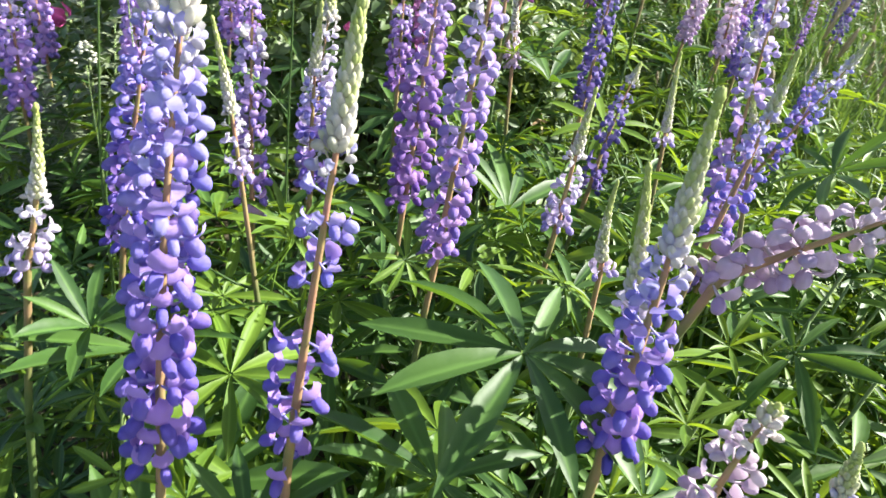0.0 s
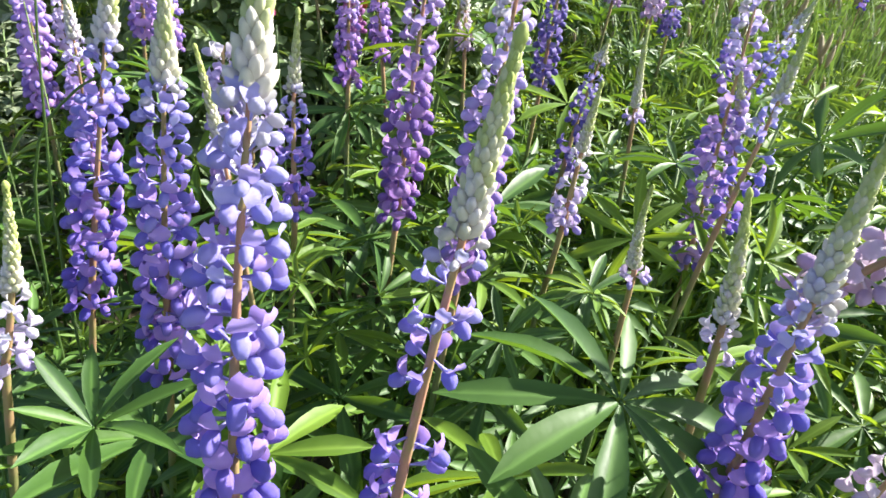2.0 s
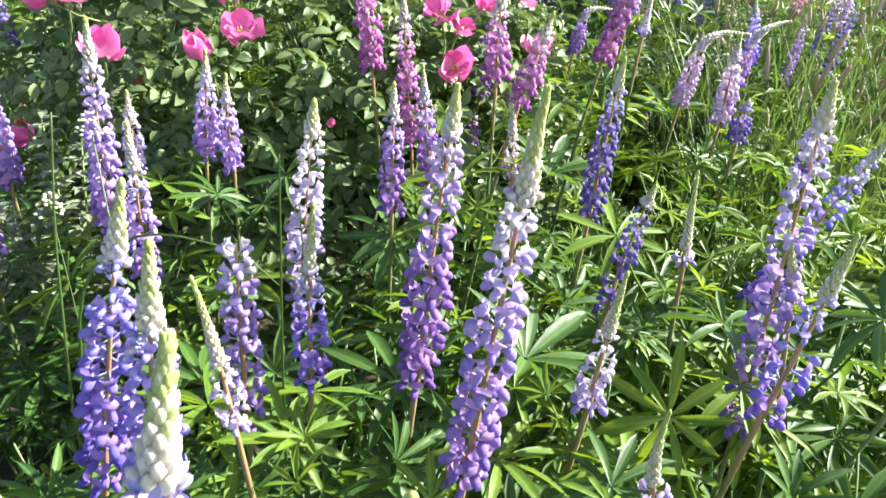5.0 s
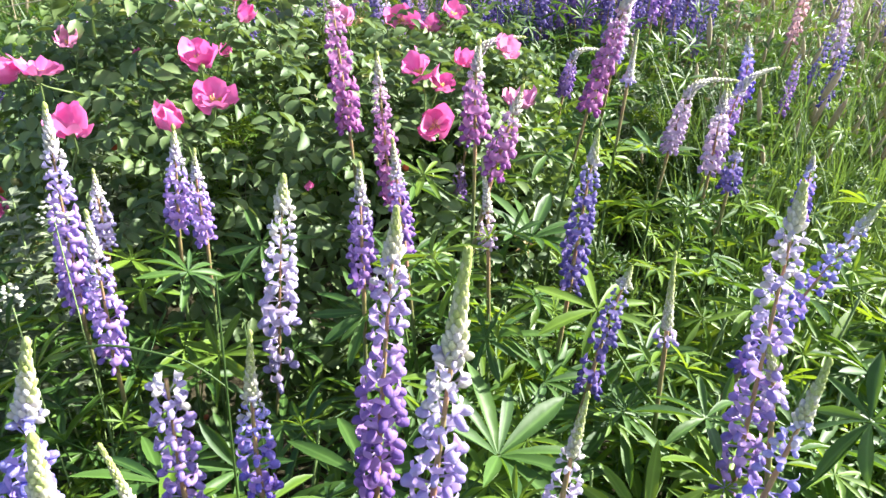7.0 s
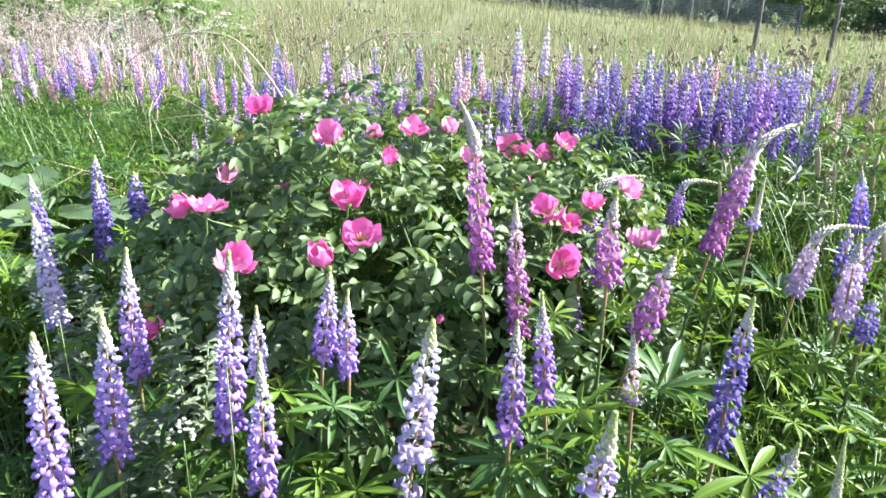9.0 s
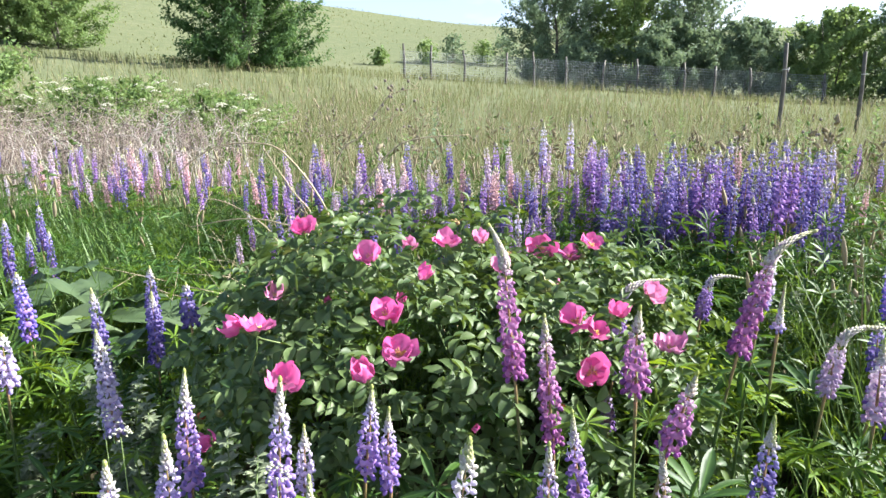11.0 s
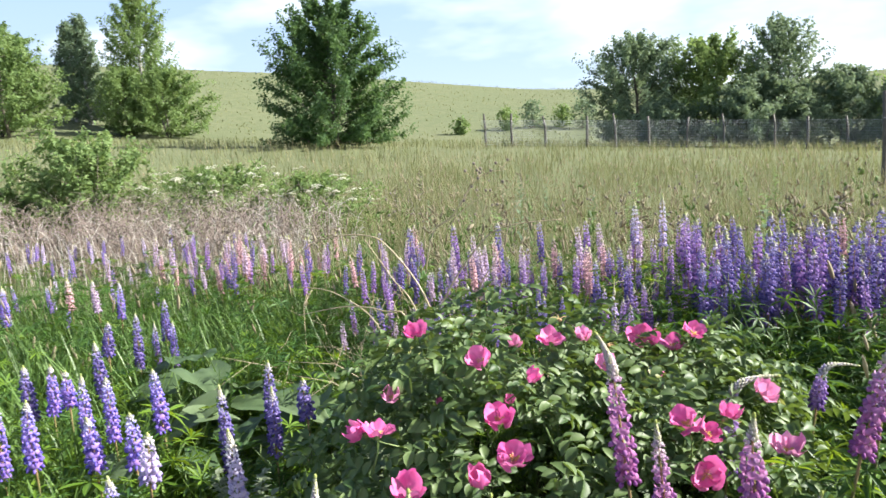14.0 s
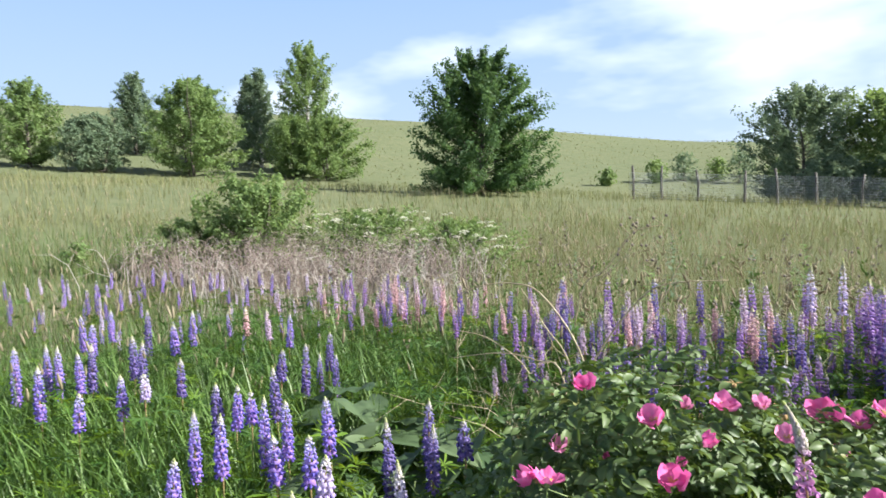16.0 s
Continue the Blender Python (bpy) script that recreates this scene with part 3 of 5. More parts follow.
blades("hillside_grass", 9000, wedge(33, 95, -75, 42), (0.10, 0.2), (0.05, 0.12), MEADOW, "short dry grass on the hillside", 0.3, 5)
blades("green_grass", 5200, box_area(-3.9, -1.5, 1.7, 4.3), (0.40, 0.72), (0.009, 0.017), LUSH, "lush green grass between the lupins", 0.7, 6)
blades("green_grass", 2800, box_area(-4.6, -1.3, 1.0, 2.1), (0.36, 0.64), (0.009, 0.016), LUSH, "lush green grass between the lupins", 0.7, 7)
blades("green_grass", 6500, box_area(0.95, 3.4, 1.7, 4.6), (0.40, 0.85), (0.004, 0.008), GRASS, "tall green grass beside the lupins", 0.4, 8, SEED, 0.10)
blades("green_grass", 5200, wedge(3.6, 6.2, -62, 40), (0.35, 0.85), (0.004, 0.008), GRASS, "green grass growing up behind the lupins", 0.4, 14, SEED, 0.12)
blades("green_grass", 2500, box_area(-1.2, 1.2, 2.5, 4.4), (0.4, 0.8), (0.004, 0.008), GRASS, "green grass under the back rows of lupins", 0.4, 9)
blades("green_grass", 140, box_area(0.6, 1.4, 0.9, 1.9), (0.4, 0.72), (0.003, 0.006), GRASS, "tall green grass beside the lupins", 0.4, 10)

blades("green_grass", 7000, wedge(5.0, 15, -75, -44), (0.2, 0.5), (0.006, 0.012), GRASS, "green grass on the left of the meadow", 0.5, 30)
blades("mown_grass", 16000, box_area(-8, 8, -6, 0.1), (0.06, 0.16), (0.006, 0.014), GRASS, "short green grass before the lupin bed", 0.5, 15)
blades("mown_grass", 5000, box_area(-8, -3.4, 0.1, 3.0), (0.10, 0.30), (0.006, 0.012), GRASS, "short green grass beside the lupin bed", 0.5, 16)
blades("mown_grass", 6000, box_area(2.3, 8, 0.1, 5.0), (0.10, 0.35), (0.006, 0.012), GRASS, "green grass beside the lupin bed", 0.5, 17)
blades("mown_grass", 2200, box_area(0.9, 2.5, 0.0, 1.8), (0.12, 0.32), (0.006, 0.012), GRASS, "green grass beside the lupin bed", 0.5, 18)
blades("mown_grass", 2200, box_area(-3.5, -0.5, 0.0, 1.1), (0.12, 0.30), (0.006, 0.012), GRASS, "green grass beside the lupin bed", 0.5, 19)

# ---- trees and bushes of the background ----


def tree(name, place, tall, wide, mat, bark, n, leaf, shape, label, seed, skirt=0.08, trunks=1, up=0.3, limb_count=72):
    """Trunk, limbs and a crown of many small leaves hung on the limbs' twigs."""
    r = random.Random(seed)
    x, y = place
    thing = root(name, (x, y, height(x, y)), label, "bush" if name == "bush" else "tree")
    wood, crown = Geo(), Geo()
    rad = tall * 0.020 / trunks ** 0.5
    tips = []
    for k in range(trunks):
        ox, oy = (r.uniform(-1, 1) * wide * 0.12, r.uniform(-1, 1) * wide * 0.12) if trunks > 1 else (0, 0)
        pts = [Vector((ox * (1 + 2 * u) + r.uniform(-1, 1) * wide * 0.02, oy * (1 + 2 * u), tall * 0.93 * u - 0.05)) for u in (0, 0.25, 0.5, 0.75, 1)]
        tube(wood, pts, [rad, rad * 0.8, rad * 0.55, rad * 0.3, rad * 0.08], 6)
        limbs = max(10, int(limb_count / trunks))
        for i in range(limbs):
            u = skirt + (0.97 - skirt) * (i + r.random()) / limbs
            az = i * 2.4 + r.uniform(-0.5, 0.5)
            out = wide / 2 * shape(u) * r.uniform(0.80, 1.06)
            s = pts[0].lerp(pts[-1], max(0.05, u - 0.10))
            e = Vector((math.cos(az) * out, math.sin(az) * out, tall * u + out * up * r.uniform(0.3, 1.0) * min(1, 0.25 + u * 2)))
            m = s.lerp(e, 0.5) + Vector((0, 0, -out * 0.08))
            tube(wood, [s, m, e], [rad * 0.35 * (1.05 - u), rad * 0.22 * (1.05 - u), rad * 0.05], 4)
            along = (e - m).normalized()
            for j in range(9):
                f = 0.22 + 0.78 * (j + r.random()) / 9
                c = bezier(s, m, e, f)
                d = (along + Vector((r.gauss(0, 0.6), r.gauss(0, 0.6), r.gauss(0.15 + up * 0.5, 0.4)))).normalized()
                tips.append((c, d * (out * r.uniform(0.12, 0.27) + 0.03 * tall)))
    for i in range(n):
        c, d = tips[r.randrange(len(tips))]
        k = d.length * 0.09 + leaf * 0.22
        p = c + d * r.uniform(-0.15, 1.0) + Vector([max(-1.4, min(1.4, r.gauss(0, 1))) * k for _ in range(3)])
        if p.z < 0.03:
            continue
        s = leaf * r.uniform(0.6, 1.35)
        nrm = (Vector((p.x, p.y, 0)).normalized() * 0.5 + Vector((r.gauss(0, 0.6), r.gauss(0, 0.6), 0.6 + r.gauss(0, 0.5)))).normalized()
        m = frame_at(p, nrm.orthogonal().normalized() + Vector((r.gauss(0, 0.5), r.gauss(0, 0.5), -0.3)), nrm, s)
        crown.add([(0, 0, 0), (0.45, -0.28, 0.06), (1, 0, -0.12), (0.45, 0.28, 0.06)], [(0, 1, 2), (0, 2, 3)], 0, 0, m)
    part("trunk", wood.mesh("trunk", bark), thing)
    tagged(part("crown", crown.mesh("crown", mat, smooth=False), thing), kind="stuff")
    return thing


def egg(u):
    return max(0.05, math.sin(math.pi * min(1, 0.16 + 0.84 * u)) ** 0.62)


def broad(u):
    return max(0.10, max(0.0, 1 - (abs(u - 0.24) / 0.80) ** 2.0) ** 0.8)


def dome(u):
    return max(0.05, (1 - max(0, u - 0.25) ** 2 / 0.60)) if u < 1 else 0.1


def spire(u):
    return max(0.06, (1 - u) ** 0.75 + 0.05)


tree("tree", (-9.5, 23.0), 5.2, 4.9, TREE_DARK, BARK, 52700, 0.117, broad, "dense dark green broad tree with foliage to the ground", 11, skirt=0.0, trunks=1, up=0.32, limb_count=100)
tree("birch_tree", (-29.5, 34.0), 6.4, 3.0, TREE_HAZED, BIRCH_BARK, 13702, 0.146, spire, "tall narrow grey-green birch tree", 12, up=0.2)
tree("birch_tree", (-31.0, 34.6), 6.0, 2.8, TREE_HAZED, BIRCH_BARK, 11857, 0.146, spire, "tall narrow grey-green birch tree", 13, up=0.2)
tree("birch_tree", (-25.3, 33.5), 8.0, 3.8, TREE_MID, BIRCH_BARK, 22397, 0.146, egg, "tall birch tree with a loose pale green crown", 14, up=0.3)
tree("tree", (-27.4, 26.3), 5.2, 5.2, TREE_MID, BARK, 22397, 0.146, dome, "broad light green young tree", 15, trunks=2)
tree("tree", (-21.9, 31.0), 3.6, 4.8, TREE_MID, BARK, 17127, 0.135, dome, "low rounded light green tree", 16, trunks=2)
tree("tree", (-24.2, 30.5), 3.5, 3.0, TREE_MID, BARK, 11067, 0.135, egg, "small rounded light green tree", 17)
tree("conifer_tree", (-38.5, 31.9), 5.6, 4.2, TREE_HAZED, BARK, 17127, 0.146, spire, "grey-green pointed tree behind the others", 18)
tree("tree", (-33.7, 21.5), 4.4, 3.4, TREE_MID, BARK, 11857, 0.146, egg, "open light green young tree", 19)
tree("bush", (-30.5, 22.8), 3.0, 3.6, TREE_HAZED, BARK, 11857, 0.135, dome, "rounded grey-green bush among young trees", 20, trunks=2)
tree("tree", (-36.5, 20.0), 2.6, 3.4, TREE_MID, BARK, 9222, 0.146, dome, "low light green bushy tree", 21)
tree("tree", (-34.0, 34.0), 5.0, 2.6, TREE_DARK, BARK, 9222, 0.146, spire, "dark pointed tree behind the birches", 22)
# thicket behind the wire fence
tree("tree", (1.2, 30.5), 4.6, 4.6, TREE_HAZED, BARK, 22397, 0.135, egg, "dark green spreading tree behind the wire fence", 23, skirt=0.03, up=0.5)
tree("bush", (4.2, 30.0), 4.3, 3.8, TREE_MID, BARK, 17127, 0.135, egg, "olive green upright bush behind the wire fence", 24, trunks=3, up=0.8)
tree("tree", (6.6, 29.5), 4.9, 3.2, TREE_HAZED, BARK, 14492, 0.123, egg, "thin dark green tree standing above the thicket", 25, up=0.9)
tree("bush", (8.3, 28.5), 3.0, 4.4, TREE_HAZED, BARK, 19762, 0.123, dome, "grey-green bush in the thicket", 26, trunks=3)
tree("bush", (5.4, 27.5), 2.7, 4.2, TREE_HAZED, BARK, 18445, 0.123, dome, "grey-green bush in the thicket", 27, trunks=3)
tree("bush", (11.5, 27.5), 3.4, 4.6, TREE_MID, BARK, 18445, 0.135, dome, "light green bush in the thicket", 28, trunks=3)
tree("tree", (14.2, 26.5), 4.4, 4.0, TREE_HAZED, BARK, 17127, 0.135, egg, "dark green tree at the edge of the thicket", 29, skirt=0.03)
tree("bush", (17.5, 26.0), 3.6, 5.0, TREE_MID, BARK, 15810, 0.146, dome, "light green bush in the thicket", 30, trunks=3)
tree("bush", (2.2, 28.6), 1.8, 3.0, TREE_HAZED, BARK, 10540, 0.123, dome, "low dark bush behind the wire fence", 31, trunks=3)
for i, (x, y, t) in enumerate(((-6.4, 44, 1.5), (-4.9, 46, 1.9), (-3.0, 47, 1.5), (-1.6, 46, 2.1), (0.6, 48, 1.5), (3.2, 70, 2.4), (-8.6, 40, 1.0))):
    tree("bush", (x, y), t, t * 1.0, TREE_HAZED if i % 2 else TREE_MID, BARK, 420, 0.24, egg, "small young bush on the hillside", 40 + i)
for i in range(9):
    tree("bush", (4.2 + i * 0.8, 68 - i * 2.6), 0.8, 2.4, TREE_HAZED, BARK, 350, 0.3, dome, "low scrub beside a track up the hill", 60 + i)
# nearer bushes on the left of the meadow
tree("bush", (-7.2, 8.2), 1.45, 1.9, TREE_MID, TWIG, 11000, 0.070, egg, "light green straggling bush in the meadow", 33, trunks=4, up=0.7)
tree("bush", (-7.9, 7.4), 0.95, 1.3, TREE_MID, TWIG, 4200, 0.066, dome, "light green straggling bush in the meadow", 34, trunks=3)
tree("bush", (-5.7, 9.2), 1.05, 2.5, TREE_MID, TWIG, 9000, 0.055, dome, "grey-green bush with white flower heads", 35, trunks=4)
tree("bush", (-4.3, 9.6), 0.9, 2.2, TREE_MID, TWIG, 7000, 0.055, dome, "grey-green bush with white flower heads", 37, trunks=4)
tree("bush", (-9.6, 6.9), 0.55, 0.45, TREE_MID, TWIG, 260, 0.09, egg, "small leafy sapling in the meadow", 36)


def umbel(place, stalk, wide, seed, group="white umbels on the bush", rad=0.003):
    r = random.Random(seed)
    thing = root("umbel_flower", place, "creamy white flat flower head on a thin stalk", "flower", group)
    g = Geo()
    tube(g, [(0, 0, 0), (0, 0, stalk)], [rad, rad * 0.6], 4)
    part("stalk", g.mesh("stalk", STEM_GREEN), thing)
    h = Geo()
    for k in range(26):
        a, d = r.uniform(0, 6.283), wide / 2 * r.random() ** 0.5
        v, f = pod(1.0, (0.9, 0.9), 4)
        h.add(v, f, 0, 0, Matrix.Translation((d * math.cos(a), d * math.sin(a), stalk + 0.03 * (1 - (2 * d / wide) ** 2))) @ Matrix.Rotation(-1.57, 4, "Y") @ Matrix.Scale(wide * 0.09, 4))
    tagged(part("flower_head", h.mesh("flower_head", UMBEL), thing), kind="stuff")


for i in range(130):
    x, y = rng.uniform(-7.0, -3.3), rng.uniform(8.0, 9.7)
    umbel((x, y, height(x, y) + rng.uniform(0.30, 0.85) * (1 - 0.12 * abs(x + 5.2))), 0.25, rng.uniform(0.07, 0.16), i)


for i, (x, y, z) in enumerate(((-0.652, 1.35, 0.703), (-0.607, 1.33, 0.689), (-0.261, 1.05, 0.690), (-0.228, 1.12, 0.770))):
    umbel((x, y, 0), z, 0.038, 300 + i, "white umbels in the bed", 0.0014)


def twigs(name, n, area, tall, mat, label, seed, rad=0.004):
    """A tangle of dry stems, one object of stuff."""
    r = random.Random(seed)
    g = Geo()
    for _ in range(n):
        x, y = area(r)
        z, t, az = height(x, y) - 0.03, r.uniform(*tall), r.uniform(0, 6.283)
        b = t * r.uniform(0.1, 0.8)
        e = Vector((x + b * math.cos(az), y + b * math.sin(az), z + t * r.uniform(0.6, 1)))
        pts = [bezier(Vector((x, y, z)), Vector((x, y, z + t)), e, i / 4) for i in range(5)]
        tube(g, pts, [rad * (1 - 0.18 * i) for i in range(5)], 3)
        for _k in range(3):
            s = pts[r.randrange(1, 4)]
            tube(g, [s, s + Vector((r.uniform(-1, 1), r.uniform(-1, 1), r.uniform(0.2, 1))) * t * 0.2], [rad * 0.5, rad * 0.2], 3)
    return tagged(new(name, g.mesh(name, mat)), label, "dry stems", kind="stuff")


twigs("dry_stems", 1150, box_area(-7.9, -3.3, 6.0, 8.6), (0.45, 1.0), TWIG, "tangle of grey-brown dry stems in front of the bushes", 3, 0.006)
twigs("dry_stems", 200, box_area(-6.5, -3.2, 3.6, 5.4), (0.3, 0.65), TWIG, "tangle of grey-brown dry stems behind the lupins", 4, 0.004)
twigs("bleached_stems", 260, box_area(-7.6, -3.0, 5.4, 8.2), (0.4, 0.95), PALE_TWIG, "bleached pale dry stems before the bushes", 6, 0.006)
twigs("dry_stems", 150, box_area(-1.4, 0.4, 2.6, 3.6), (0.4, 0.85), CANE, "pale dry stalks among the lupins", 5, 0.0028)


def seed_stalks(n, area, tall, mat, label, seed, size):
    """Thin weed stalks with loose clusters of small seed heads, one object of stuff."""
    r = random.Random(seed)
    g = Geo()
    for _ in range(n):
        x, y = area(r)
        z, t = height(x, y) - 0.02, r.uniform(*tall)
        top = Vector((x + r.uniform(-0.12, 0.12), y + r.uniform(-0.1, 0.1), z + t))
        low = Vector((x, y, z))
        tube(g, [low, low.lerp(top, 0.6) + Vector((r.uniform(-0.02, 0.02), 0, 0)), top], [0.003, 0.0025, 0.0015], 3)
        start = r.uniform(0.35, 0.8)
        for k in range(r.randrange(5, 18)):
            u = r.uniform(start, 1.0)
            q = low.lerp(top, u) + Vector((r.gauss(0, 0.03), r.gauss(0, 0.03), r.gauss(0, 0.02))) * (1.6 - u)
            d = Vector((r.uniform(-1, 1), r.uniform(-1, 1), r.uniform(0.2, 1.4)))
            v, f = pod(1.0, (0.22, 0.10), 4)
            g.add(v, f, 0, 0, frame_at(q, d, d.orthogonal(), size * r.uniform(0.4, 1.7)))
    return tagged(new("seed_stalks", g.mesh("seed_stalks", mat)), label, "weeds", kind="stuff")


seed_stalks(22, wedge(4.3, 9.0, -34, 34), (0.6, 1.05), TWIG, "thin brown weed stalks with clustered seed heads", 21, 0.024)
seed_stalks(150, wedge(4.2, 8.5, -36, 36), (0.5, 0.95), TREE_MID, "thin green weeds with small clustered leaves", 22, 0.042)
seed_stalks(190, wedge(4.0, 8.5, -16, 38), (0.55, 1.05), SEED, "buff plumed grasses with feathery heads", 23, 0.040)
seed_stalks(60, box_area(0.9, 2.8, 2.4, 4.2), (0.6, 0.95), SEED, "buff plumed grasses with feathery heads", 24, 0.026)

# ---- fence ----


def fence():
    thing = root("wire_fence", (0, 0, 0), "grey wire mesh fence on weathered wooden posts", "fence")
    x0, x1, y = -4.6, 10.4, 25.5
    n = 13
    for i in range(n):
        x = x0 + (x1 - x0) * i / (n - 1) + rng.uniform(-0.2, 0.2)
        z = height(x, y)
        t = rng.uniform(1.0, 1.25)
        g = tube(Geo(), [(0, 0, -0.3), (rng.uniform(-0.03, 0.03), 0, t * 0.6), (rng.uniform(-0.07, 0.07), 0, t)], [0.05, 0.047, 0.04], 7)
        part("post", g.mesh("post", POST), thing, Matrix.Translation((x, y, z)))
    g = Geo()
    k = int((x1 - x0) / 0.06)
    for i in range(k):
        x = x0 + 0.06 * i
        z = height(x, y)
        tube(g, [(x, y - 0.05, z + 0.05), (x, y - 0.05, z + 0.98)], [0.005, 0.005], 3)
    for j in range(11):
        zz = 0.08 + 0.089 * j
        tube(g, [(x0 + (x1 - x0) * i / 12, y - 0.055, height(x0 + (x1 - x0) * i / 12, y) + zz) for i in range(13)], [0.005] * 13, 3)
    tagged(part("wire_mesh", g.mesh("wire_mesh", WIRE), thing), kind="stuff")


fence()


def lone_post(x, y, t):
    thing = root("fence_post", (x, y, height(x, y)), "tall weathered dark wooden post standing in the grass", "post")
    g = tube(Geo(), [(0, 0, -0.3), (0.01, 0, t * 0.5), (-0.02, 0, t - 0.02), (-0.02, 0, t)], [0.040, 0.038, 0.035, 0.022], 8)
    part("pole", g.mesh("pole", POST), thing)
    w_ = tube(Geo(), [(-0.06, -0.04, t * 0.72), (0.05, -0.065, t * 0.72), (0.07, 0.03, t * 0.725)], [0.006] * 3, 5)
    part("wire_loop", w_.mesh("wire_loop", WIRE), thing)


lone_post(4.55, 13.0, 1.6)
lone_post(6.30, 14.0, 1.45)

# ---- rose bush ----
BLOBS = [(Vector((-0.20, 1.88, 0.42)), Vector((0.52, 0.52, 0.55))), (Vector((0.18, 2.12, 0.36)), Vector((0.46, 0.50, 0.47))), (Vector((0.14, 1.78, 0.36)), Vector((0.34, 0.38, 0.46)))]


def rose_leaf(seed, mat):
    r = random.Random(seed)
    g = Geo()
    pts = [Vector((0.085 * u, 0, 0.02 * math.sin(u * 2.5))) for u in (0, 0.33, 0.66, 1)]
    tube(g, pts, [0.0011, 0.001, 0.0009, 0.0006], 3)
    for u, side in ((0.35, 1), (0.35, -1), (0.6, 1), (0.6, -1), (0.85, 1), (0.85, -1), (1.0, 0)):
        s = r.uniform(0.026, 0.038)
        m = Matrix.Translation((0.085 * u, 0, 0.02 * math.sin(u * 2.5))) @ Matrix.Rotation(side * r.uniform(1.0, 1.35), 4, "Z") @ Matrix.Rotation(r.uniform(-0.35, 0.35), 4, "Y") @ Matrix.Rotation(r.uniform(-0.6, 0.6), 4, "X")
        v, f = [], []
        for q, hw in ((0, 0.12), (0.25, 0.75), (0.55, 1.0), (0.82, 0.7), (1.0, 0.06)):
            for j in (-1, 0, 1):
                v.append((q * s, j * hw * s * 0.31, -0.30 * s * q * q + abs(j) * hw * s * 0.20))
        for i in range(4):
            for j in range(2):
                a = i * 3 + j
                f.append((a, a + 3, a + 4, a + 1))
        g.add(v, f, 0, 0, m)
    return g.mesh("leaf", mat)


ROSE_LEAVES = [rose_leaf(i, ROSE_YOUNG if i == 7 else ROSE_LEAF) for i in range(8)]


def petal_mesh(size, cup, seed, mat):
    """A broad, cupped and ruffled petal: one fifth of a bowl, notched at the rim."""
    r = random.Random(seed)
    g, v, f, st = Geo(), [], [], []
    cols, rows_ = 7, 6
    for i in range(rows_):
        q = i / (rows_ - 1)
        for j in range(cols):
            s = (j - 3) / 3
            reach = 1 - (0.30 * abs(s) ** 3 + 0.07 * math.exp(-18 * s * s)) * q ** 2
            ang = cup * q * reach
            rad = size * (math.sin(ang) / cup if cup > 0.05 else q)
            az = s * (0.34 + 0.50 * math.sin(min(1, q * 1.25) * 1.57))
            lift = size * (1 - math.cos(ang)) / cup * 1.1 + size * 0.13 * q * math.sin(5 * s + seed) + size * 0.11 * r.uniform(-1, 1) * q
            v.append((rad * math.cos(az), rad * math.sin(az), lift + 0.0012 * (seed % 3)))
            st.append(q)
    for i in range(rows_ - 1):
        for j in range(cols - 1):
            a = i * cols + j
            f.append((a, a + cols, a + cols + 1, a + 1))
    g.add(v, f, st)
    return g.mesh("petal", mat)


PETAL_SETS = [[petal_mesh(0.034, cup, 10 * i + k, mat) for k in range(3)] for i, (cup, mat) in enumerate(((1.25, ROSE), (1.6, ROSE), (1.05, ROSE), (2.1, ROSE), (1.2, ROSE_PALE), (1.8, ROSE_PALE)))]


def stamen_mesh():
    g = Geo()
    r = random.Random(5)
    for k in range(34):
        a, d = r.uniform(0, 6.283), 0.008 * r.random() ** 0.5
        x, y = d * math.cos(a), d * math.sin(a)
        tube(g, [(x * 0.4, y * 0.4, 0), (x, y, 0.006), (x * 1.2, y * 1.2, 0.0075)], [0.0004, 0.0005, 0.0009], 3)
    return g.mesh("stamen_ring", STAMEN)


STAMENS = stamen_mesh()


